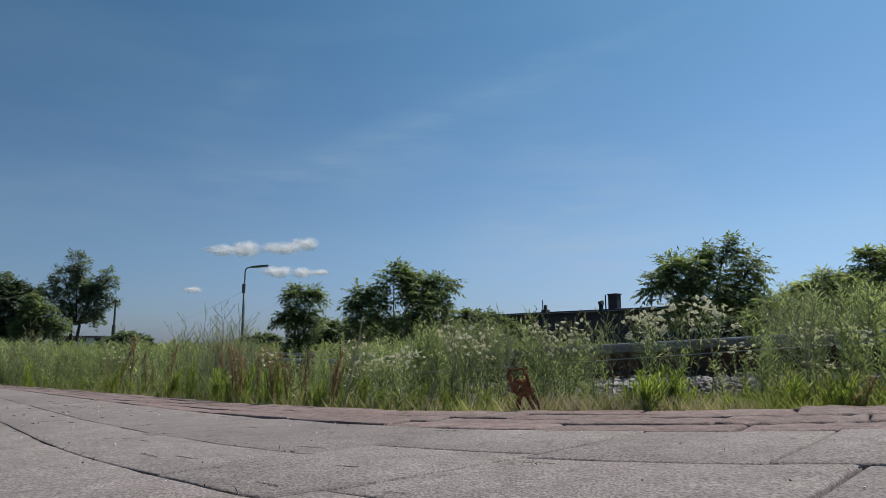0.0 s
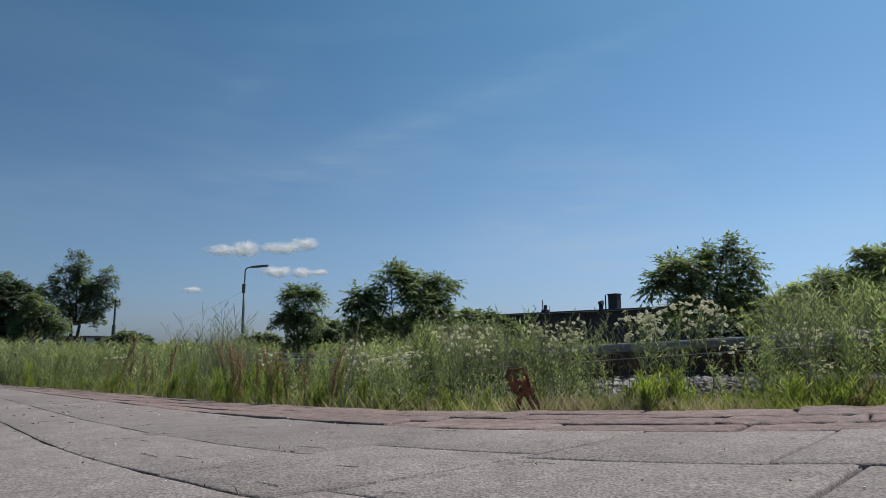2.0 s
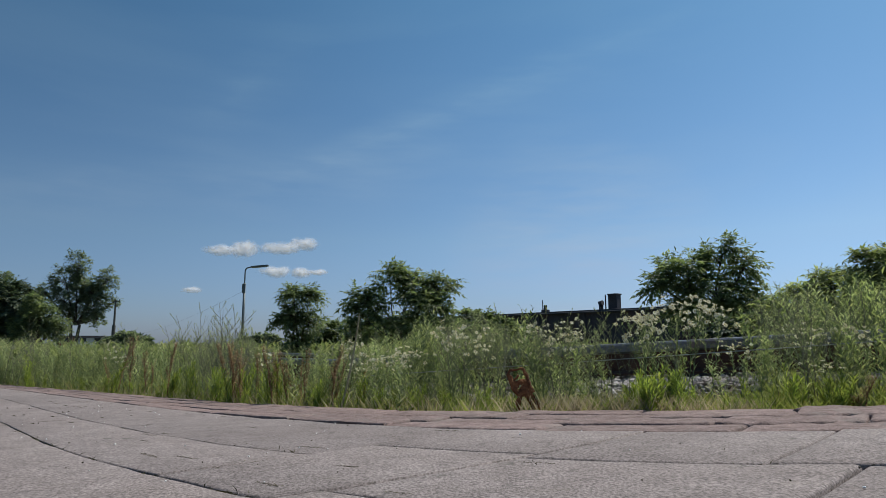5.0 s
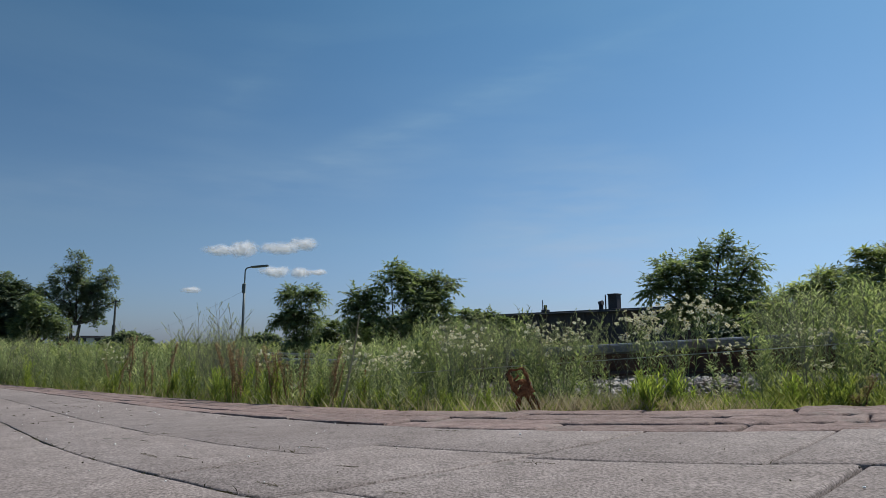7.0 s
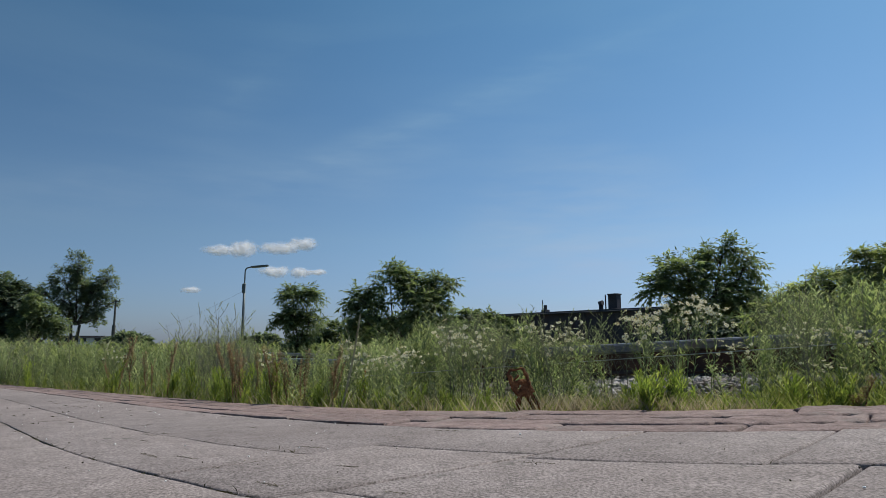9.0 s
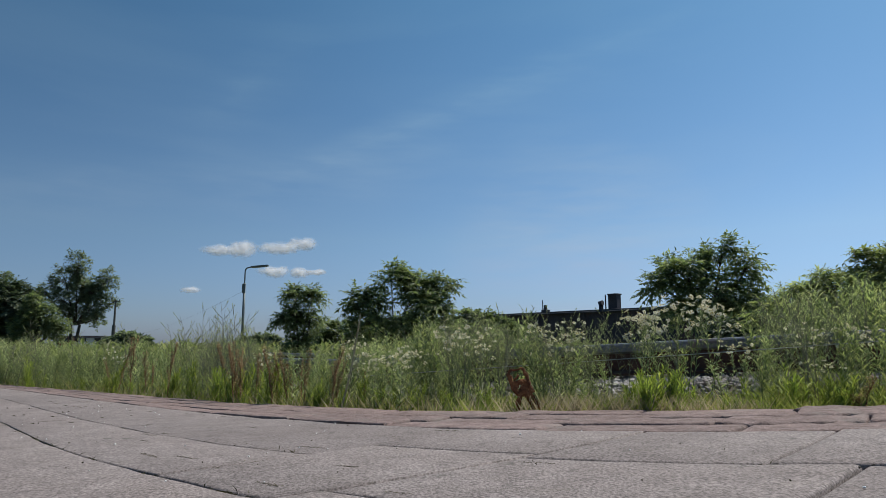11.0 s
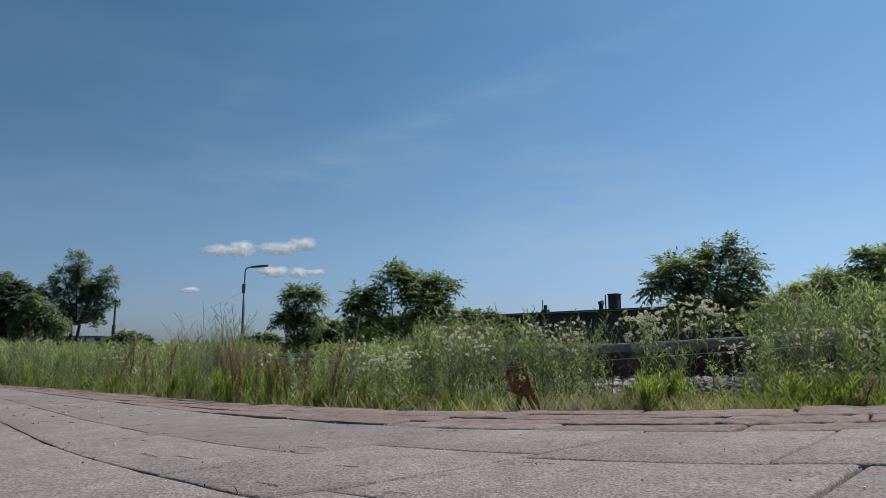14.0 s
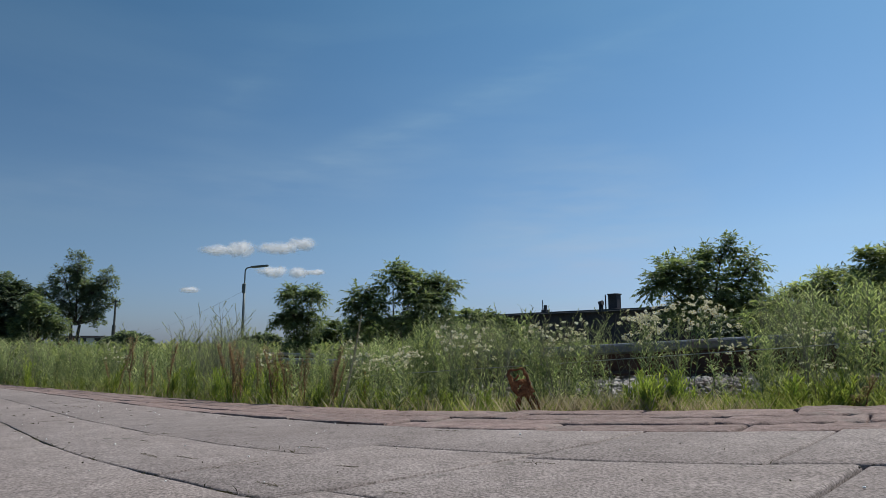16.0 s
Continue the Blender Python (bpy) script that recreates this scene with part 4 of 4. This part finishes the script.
def mugwort(seed, h=0.5):
    g = np.random.default_rng(seed)
    p = thing("weed", "bushy grey-green weed with narrow cut leaves", "weed", group="tall weeds on the verge")
    main = curved(h, 0.2, g)
    st, lf = Build(), Build()
    st.tube(main, np.linspace(0.0034, 0.0012, 7), 5, False, True)
    stem_leaves(lf, main, 28, 0.05, 1.0, 0.085, 0.017, 1.15, g)
    for i in range(13):
        t = 0.12 + 0.8 * i / 13
        a, o = i * 2.4 + g.normal(0, 0.3), point(main, t)
        ln = h * 0.38 * (1.15 - t) * g.uniform(0.7, 1.3)
        q = np.array([o, o + ln * 0.5 * np.array([0.6 * math.cos(a), 0.6 * math.sin(a), 0.7]), o + ln * np.array([0.6 * math.cos(a), 0.6 * math.sin(a), 1.3])])
        st.tube(q, [0.0018, 0.0013, 0.0008], 4, False, True)
        stem_leaves(lf, q, 9, 0.05, 1.0, 0.056, 0.0120, 1.2, g)
    part("stem", st, STEM, p)
    part("leaves", lf, LEAF_GREY if seed % 2 else LEAF_MID, p)
    THICKET.append((np.concatenate(lf.v), lf.f, np.concatenate(st.v), st.f))
    return p


def shoot(seed, h=0.25):
    g = np.random.default_rng(seed)
    p = thing("leafy_shoot", "fresh yellow-green shoots with pointed leaves at the kerb", "weed", group="fresh shoots")
    st, lf = Build(), Build()
    for k in range(5):
        main = curved(h * g.uniform(0.6, 1), 0.25, g) + np.append(g.normal(0, 0.02, 2), 0)
        st.tube(main, np.linspace(0.0022, 0.001, 7), 5, False, True)
        stem_leaves(lf, main, 30, 0.05, 1.0, 0.062, 0.0125, 1.35, g, taper=0.2)
    part("stem", st, STEM, p)
    part("leaves", lf, LEAF_BRIGHT, p)
    return p


def dry_dock(seed, h=0.45):
    g = np.random.default_rng(seed)
    p = thing("dry_stalk", "dead brown dock stalk with rusty seed clusters", "weed", group="dry brown stalks")
    main = curved(h, 0.16, g)
    st, sd = Build(), Build()
    st.tube(main, np.linspace(0.0042, 0.002, 7), 6, False, True)
    stem_leaves(sd, main, 70, 0.3, 1.0, 0.018, 0.010, 0.3, g, taper=0.2)
    for i in range(7):
        o, a = point(main, 0.4 + 0.07 * i), g.uniform(0, 6.28)
        ln = h * 0.22 * g.uniform(0.6, 1.1)
        q = np.array([o, o + ln * np.array([0.2 * math.cos(a), 0.2 * math.sin(a), 0.55]), o + ln * np.array([0.28 * math.cos(a), 0.28 * math.sin(a), 1.1])])
        st.tube(q, [0.0014, 0.001, 0.0007], 4, False, True)
        stem_leaves(sd, q, 30, 0.1, 1.0, 0.019, 0.011, 0.3, g, taper=0.2)
    part("stem", st, STEM_DRY, p)
    tagged(part("seed_head", sd, SEED_DRY, p), kind="stuff")
    return p


def wispy(seed, h=0.55):
    g = np.random.default_rng(seed)
    p = thing("wispy_weed", "thin branching weed stalks with sparse tiny leaves", "weed", group="wispy stalks")
    st, lf = Build(), Build()
    for k in range(2):
        main = curved(h * g.uniform(0.75, 1), 0.2, g) + np.append(g.normal(0, 0.012, 2), 0)
        st.tube(main, np.linspace(0.0022, 0.0009, 7), 5, False, True)
        stem_leaves(lf, main, 8, 0.05, 0.5, 0.050, 0.006, 0.8, g)
        for i in range(8):
            t = 0.4 + 0.58 * i / 8
            o, a = point(main, t), g.uniform(0, 6.28)
            ln = h * 0.30 * (1.25 - t) * g.uniform(0.7, 1.3)
            q = np.array([o, o + ln * np.array([0.6 * math.cos(a), 0.6 * math.sin(a), 0.5]), o + ln * np.array([1.0 * math.cos(a), 1.0 * math.sin(a), 0.95])])
            st.tube(q, [0.0011, 0.0009, 0.0006], 4, False, True)
            stem_leaves(lf, q, 8, 0.35, 1.0, 0.009, 0.0045, 0.9, g, taper=0)
            for e in (0.45, 0.7):
                c, a2 = point(q, e), a + g.normal(0, 0.9)
                d = np.array([c, c + ln * 0.38 * np.array([0.6 * math.cos(a2), 0.6 * math.sin(a2), 0.75])])
                st.tube(d, [0.0008, 0.0005], 3, False, True)
                stem_leaves(lf, d, 4, 0.4, 1.0, 0.009, 0.005, 0.9, g, taper=0)
    part("stem", st, TWIG, p)
    part("leaves", lf, LEAF_GREY, p)
    return p


def broad_leaf(seed, h=0.07):
    g = np.random.default_rng(seed)
    p = thing("broad_leaf_plant", "low plant with broad rounded green leaves", "weed")
    lf = Build()
    for i in range(7):
        a = i * 0.9 + g.normal(0, 0.2)
        lf.leaves([(0, 0, 0)], [(math.cos(a), math.sin(a), 0.8)], (0, 0, 1), h * g.uniform(1, 1.5), h * 0.55, 0.3, 0.15)
    part("leaves", lf, LEAF_MID, p)
    return p


GREEN = [mugwort(100 + i) for i in range(5)]
FLOWERS = [fleabane(200 + i, heads=20 + 5 * i) for i in range(4)]
SHOOTS = [shoot(300 + i) for i in range(4)]
DOCKS = [dry_dock(400 + i) for i in range(3)]
WISPS = [wispy(500 + i) for i in range(4)]
BROAD = [broad_leaf(600)]
NATIVE = {id(GREEN): 0.5, id(FLOWERS): 0.52, id(SHOOTS): 0.25, id(DOCKS): 0.46, id(WISPS): 0.56, id(BROAD): 0.07}
used = set()
plant_rng = random.Random(21)


def plant(kind, bearing, back, height, lean=0.0, sway=1.0, girth=1.0):
    """Sets one plant of a kind on the verge; the first of each variant is the original, the rest are copies."""
    r = plant_rng
    x, y = verge(bearing, back)
    z = float(ground_z(x, y))
    m = pose(x, y, z - 0.01, 0, lean, 0) @ pose(0, 0, 0, 0, 0, r.uniform(0, 360))
    src = r.choice(kind)
    k = height / NATIVE[id(kind)]
    if src not in used:
        used.add(src)
        ob = src
        ob.matrix_basis = m
    else:
        ob = copy_thing(src, m)
    w = max(k * girth, 0.55 * girth)
    ob.scale = (w, w, k)
    SWAY.append((ob, m, 1.0 * sway, r.uniform(0, 6.3)))
    return ob


def crest(b):
    """How high the growth stands against the eye's level, as a slope, along the verge."""
    return float(np.interp(b, [-0.72, -0.5, -0.3, -0.25, -0.2, -0.1, 0.0, 0.1, 0.2, 0.24, 0.42, 0.5, 0.56, 0.62, 0.70, 0.8],
                           [0.004, -0.004, -0.004, -0.022, -0.006, 0.018, 0.026, 0.028, 0.024, 0.012, 0.010, 0.050, 0.072, 0.085, 0.10, 0.12]))


def reach(bearing, back, rise):
    """The height of a plant there whose tip stands at that slope above the eye."""
    x, y = verge(bearing, back)
    return EYE_Z + rise * y - float(ground_z(x, y))


def build_verge():
    r = plant_rng
    U = r.uniform
    # weeds, thick at both ends and thin before the rail
    for lo, hi, n, b0, b1 in ((-0.72, -0.25, 88, 0.12, 2.5), (-0.25, 0.0, 52, 0.15, 1.8), (0.0, 0.19, 36, 0.32, 1.4), (0.19, 0.23, 7, 0.1, 1.2), (0.23, 0.38, 5, 0.15, 0.9), (0.38, 0.48, 2, 0.3, 0.9), (0.49, 0.78, 78, 0.08, 2.2)):
        for _ in range(n):
            b, k = U(lo, hi), U(b0, b1)
            h = reach(b, k, crest(b) + r.gauss(-0.024, 0.024))
            plant(GREEN, b, k, max(0.14, h * U(0.75, 1.0)), r.gauss(0, 5), 1.0, U(0.8, 1.2))
    for _ in range(16):
        b, k = U(-0.75, -0.5), U(0.1, 2.0)
        plant(GREEN, b, k, reach(b, k, U(-0.03, 0.004)), r.gauss(0, 5), 1.0, U(0.9, 1.3))
    for lo, hi, n in ((-0.41, -0.28, 20), (0.02, 0.12, 11), (0.13, 0.25, 10), (0.5, 0.7, 9), (-0.28, 0.2, 14), (-0.7, -0.4, 12), (0.24, 0.45, 3)):
        for _ in range(n):
            b, k = U(lo, hi), U(0.2, 1.4)
            plant(WISPS, b, k, reach(b, k, crest(b) + U(0.005, 0.06)), r.gauss(0, 6), 1.2, 0.8)
    for _ in range(16):
        b, k = U(-0.40, -0.29), U(0.2, 1.6)
        plant(WISPS, b, k, reach(b, k, U(0.01, 0.070)), r.gauss(0, 5), 1.2, 0.6)
    for b, k, rise in ((0.067, 0.6, 0.095), (0.075, 0.8, 0.07), (0.115, 0.7, 0.066), (-0.15, 0.25, 0.03), (0.225, 0.5, 0.066), (0.26, 0.5, 0.07), (0.24, 0.6, 0.05), (-0.345, 0.5, 0.082), (-0.335, 0.6, 0.07), (-0.325, 0.4, 0.06), (0.05, 0.7, 0.06), (0.10, 0.6, 0.05), (0.135, 0.7, 0.06), (0.16, 0.6, 0.05), (0.185, 0.5, 0.055), (0.29, 0.5, 0.075), (0.52, 0.6, 0.09), (0.55, 0.5, 0.10), (0.59, 0.6, 0.105), (0.63, 0.5, 0.11)):
        plant(WISPS, b, k, reach(b, k, rise), r.gauss(0, 5), 1.2, 0.8)
    # white flowers: bearing, rise of the heads, how many
    for b, rise, n in ((0.318, 0.050, 3), (0.345, 0.056, 3), (0.330, 0.030, 2), (0.375, 0.068, 3), (0.408, 0.074, 2), (0.19, 0.026, 3), (0.165, 0.012, 2), (0.145, 0.034, 2), (0.02, 0.018, 5), (0.04, 0.006, 4), (-0.06, -0.012, 6),
                       (-0.10, -0.018, 5), (-0.125, -0.04, 4), (-0.14, 0.006, 3), (0.575, 0.03, 3), (0.64, 0.022, 3), (0.60, -0.02, 2), (-0.30, -0.01, 2), (-0.5, -0.012, 2), (0.455, 0.014, 2)):
        for _ in range(n):
            k = U(0.25, 0.75)
            bb, rr = b + r.gauss(0, 0.009), rise + r.gauss(0, 0.006)
            plant(FLOWERS, bb, k, reach(bb, k, rr), r.gauss(0, 4), 1.15, 0.75)
    for b, k, rise in ((-0.503, 0.3, -0.004), (-0.485, 0.25, 0.013), (-0.425, 0.1, 0.004), (-0.325, 0.08, 0.0), (-0.318, 0.15, 0.006), (-0.31, 0.1, -0.004), (-0.262, 0.06, 0.002), (-0.255, 0.15, -0.01), (-0.24, 0.12, -0.008), (-0.17, 0.1, -0.02),
                       (-0.175, 0.3, 0.0), (-0.335, 0.3, 0.004), (-0.285, 0.2, -0.012), (0.643, 0.03, -0.042), (0.647, 0.05, -0.07), (-0.46, 0.4, -0.01), (-0.215, 0.2, -0.005)):
        plant(DOCKS, b, k, reach(b, k, rise), r.gauss(0, 3), 0.5, 1.05)
        if b < 0 and rise < 0.001:
            plant(DOCKS, b + r.gauss(0, 0.008), k + 0.1, reach(b, k, rise - 0.015), r.gauss(0, 6), 0.5, 0.8)
    # fresh shoots along the kerb
    for lo, hi, n, top in ((-0.65, -0.36, 16, -0.045), (-0.36, -0.24, 14, -0.035), (-0.24, 0.08, 24, -0.055), (0.08, 0.28, 10, -0.07), (0.29, 0.375, 11, -0.022), (0.38, 0.49, 4, -0.058), (0.5, 0.74, 11, -0.045)):
        for _ in range(n):
            b, k = U(lo, hi), U(0.04, 0.3)
            if 0.09 < b < 0.16:
                k += 0.12
            plant(SHOOTS, b, k, max(0.06, reach(b, k, top + r.gauss(-0.01, 0.014))), r.gauss(0, 5), 0.6, 0.72)
    for b in (0.188, 0.205, 0.128, 0.02, -0.07):
        plant(BROAD, b, 0.05, 0.07, 0, 0.2)


build_verge()


def build_stalk():
    """One tall bleached stalk that leans over the verge."""
    x, y = verge(-0.162, 0.08)
    z = float(ground_z(x, y))
    top = np.array([(-0.132 + 0.162) * y, 0.03, EYE_Z + 0.048 * y - z])
    p = thing("pale_stalk", "tall bleached bare stalk leaning over the verge", "weed", pose(x, y, z - 0.01))
    path = [top * t + np.array([0.008 * math.sin(3.1 * t), 0, 0]) for t in np.linspace(0, 1, 9)]
    part("stem", Build().tube(path, np.linspace(0.0048, 0.0030, 9), 6), STALK_PALE, p)
    for t, a in ((0.42, 0.5), (0.62, 3.6), (0.8, 5.2)):
        o = top * t
        part("twig", Build().tube([o, o + np.array([0.03 * math.cos(a), 0.03 * math.sin(a), 0.035]), o + np.array([0.05 * math.cos(a), 0.05 * math.sin(a), 0.085])], [0.0018, 0.0014, 0.0009], 5), STALK_PALE, p)
    SWAY.append((p, pose(x, y, z - 0.01), 0.5, 1.0))


build_stalk()


def build_grass():
    """Grass of the verge, and the far growth on the field behind it."""
    g = np.random.default_rng(33)

    def blades(n, lo, hi, b0, b1, h0, h1, w, dry):
        b = Build()
        be, ba = g.uniform(lo, hi, n), b0 + (b1 - b0) * g.random(n) ** 1.5
        xy = np.array([verge(p, q) for p, q in zip(be, ba)])
        z = ground_z(xy[:, 0], xy[:, 1])
        P = np.column_stack([xy, z - 0.005])
        a = g.uniform(0, 6.28, n)
        lean = g.uniform(0.03, 0.4, n)
        D = np.column_stack([np.cos(a) * lean, np.sin(a) * lean, np.ones(n)])
        up = np.column_stack([np.cos(a), np.sin(a), 0.2 * np.ones(n)])
        b.leaves(P, D, -up, g.uniform(h0, h1, n), w, 0.28, 0.1)
        return b

    solid("grass", blades(6500, -0.75, 0.8, 0.0, 0.8, 0.03, 0.11, 0.0032, 0), GRASS, "thick green grass on the verge", "grass", kind="stuff")
    solid("grass", blades(1500, -0.76, -0.15, 0.3, 5.0, 0.10, 0.22, 0.004, 0), GRASS, "tall green grass farther along the verge", "grass", kind="stuff")
    solid("grass", blades(900, 0.50, 0.82, 0.3, 3.0, 0.08, 0.18, 0.003, 0), GRASS, "tall green grass under the shrubs", "grass", kind="stuff")
    solid("dry_grass", blades(1300, 0.10, 0.36, 0.01, 0.25, 0.03, 0.12, 0.003, 1), GRASS_DRY, "dry straw-coloured grass at the pavement edge", "grass", kind="stuff")
    solid("dry_grass", blades(700, 0.36, 0.50, 0.01, 0.25, 0.03, 0.10, 0.003, 1), GRASS_DRY, "dry straw-coloured grass tufts by the ballast", "grass", kind="stuff")
    solid("dry_grass", blades(1300, -0.72, 0.10, 0.01, 0.35, 0.03, 0.12, 0.003, 1), GRASS_DRY, "dry straw-coloured blades among the green grass", "grass", kind="stuff")
    # rough growth on the field
    n = 5200
    be = g.uniform(-0.85, 0.30, n)
    y = 5.0 * (60 / 5.0) ** g.random(n)
    y = np.maximum(y, [verge(q, 5.0 if q < -0.3 else 2.5)[1] for q in be])
    x = be * y
    keep = ~((x > -6) & (y < 8) & (be > 0.12)) & ~((be > -0.275) & (be < -0.19) & (y < 16.5))
    x, y = x[keep], y[keep]
    h = (EYE_Z - ground_z(x, y)) * g.uniform(0.5, 0.95, len(x)) + 0.010 * y * g.random(len(x)) ** 3
    b = Build()
    for k in range(13):
        t = (k + 0.5) / 13
        m = len(x)
        a = g.uniform(0, 6.28, m)
        P = np.column_stack([x + g.normal(0, 0.08, m), y, ground_z(x, y) + h * t * 0.9])
        D = np.column_stack([np.cos(a), np.sin(a), g.uniform(0.5, 1.8, m)])
        b.leaves(P, D, (0, 0, 1), h * g.uniform(0.18, 0.36, m), h * 0.075, 0.2, 0.2)
    solid("field_growth", b, LEAF_MID, "rough green growth of weeds across the field", "weeds", kind="stuff")


build_grass()


def build_thicket():
    """The uncounted weeds farther back on the verge, joined."""
    r = random.Random(77)
    for pick, mat, label in ((0, LEAF_MID, "thicket of green weeds at the back of the verge"), (1, LEAF_GREY, "thicket of grey-green weeds at the back of the verge")):
        b, stems = Build(), Build()
        for lo, hi, n, k0, k1 in ((-0.74, -0.3, 90, 1.2, 6.0), (-0.3, 0.12, 34, 1.2, 2.8), (0.5, 0.8, 26, 1.6, 3.0)):
            for _ in range(n):
                be, k = r.uniform(lo, hi), r.uniform(k0, k1)
                x, y = verge(be, k)
                z = float(ground_z(x, y))
                h = max(0.2, EYE_Z + (crest(be) + r.gauss(-0.012, 0.012)) * y - z) / 0.5
                lv, lf, sv, sf = THICKET[r.choice([i for i in range(len(THICKET)) if i % 2 == pick])]
                a, w = r.uniform(0, 6.28), max(h * r.uniform(0.8, 1.2), 0.6)
                rot = np.array([[math.cos(a) * w, -math.sin(a) * w, 0], [math.sin(a) * w, math.cos(a) * w, 0], [r.gauss(0, 0.05), r.gauss(0, 0.05), h]])
                b.add(lv @ rot.T + (x, y, z), lf)
                stems.add(sv @ rot.T + (x, y, z), sf)
        t = solid("weed_thicket", b, mat, label, "weeds", kind="stuff")
        tagged(part("stems", stems, STEM, t), kind="stuff")


build_thicket()

# ---- insect ----


def build_insect():
    f = thing("fly", "small dark fly darting past in the air", "insect")
    part("body", Build().ball((0, 0, 0), 0.0013, 2, 0.1, (1.7, 1, 1)), INSECT, f)
    for s in (-1, 1):
        part("wing", Build().leaves([(0, 0, 0.0008)], [(-0.4, s, 0.5)], (0, 0, 1), 0.003, 0.0013, 0.05, 0.02), WIRE, f)
    return f


FLY = build_insect()

# ---- what moves ----
WIND = ((0, 0.9), (1, 1.0), (1.5, 0.6), (2, 0.3), (3, -0.05), (4, -0.15), (5, -0.2), (6.5, -0.4), (7.5, -0.65), (8.2, -0.75), (9, -0.5), (10, 0.0), (11.5, 0.35), (12.5, 0.25), (13.5, 0.15), (15, 0.3), (16, 0.35))


def wind(t):
    return float(np.interp(t, [w[0] for w in WIND], [w[1] for w in WIND]))


def motions():
    times = [0.5 * i for i in range(33)]
    for ob, m, amount, ph in SWAY:
        rows = []
        for t in times:
            a = amount * (1.9 * wind(t - 0.04 * (ph - 3)) + 0.9 * math.sin(2.1 * t + ph) + 0.5 * math.sin(4.6 * t + 2.3 * ph))
            c = amount * 0.8 * math.sin(1.7 * t + 1.9 * ph)
            rows.append((t, Matrix.Translation(m.translation) @ pose(0, 0, 0, c, a, 0) @ m.to_3x3().to_4x4()))
        walk(ob, rows)
    for ob, (x, y, z), d in CLOUD_DRIFT:
        walk(ob, [(0, pose(x - 0.0 + 0.5 * -d, y, z)), (16, pose(x + 0.5 * d, y, z))])
    # the fly rests far off to the left, crosses, and leaves to the right
    walk(FLY, [(0, pose(-9.0, 3.0, 0.6)), (1.0, pose(-1.60, 1.5, 0.22)), (1.3, pose(0.02, 1.03, 0.37)), (1.4, pose(0.29, 1.0, 0.466)), (1.5, pose(0.553, 1.0, 0.53)), (1.6, pose(0.84, 1.0, 0.60)), (2.2, pose(3.2, 1.6, 0.9)), (16, pose(30, 9, 2))])


motions()
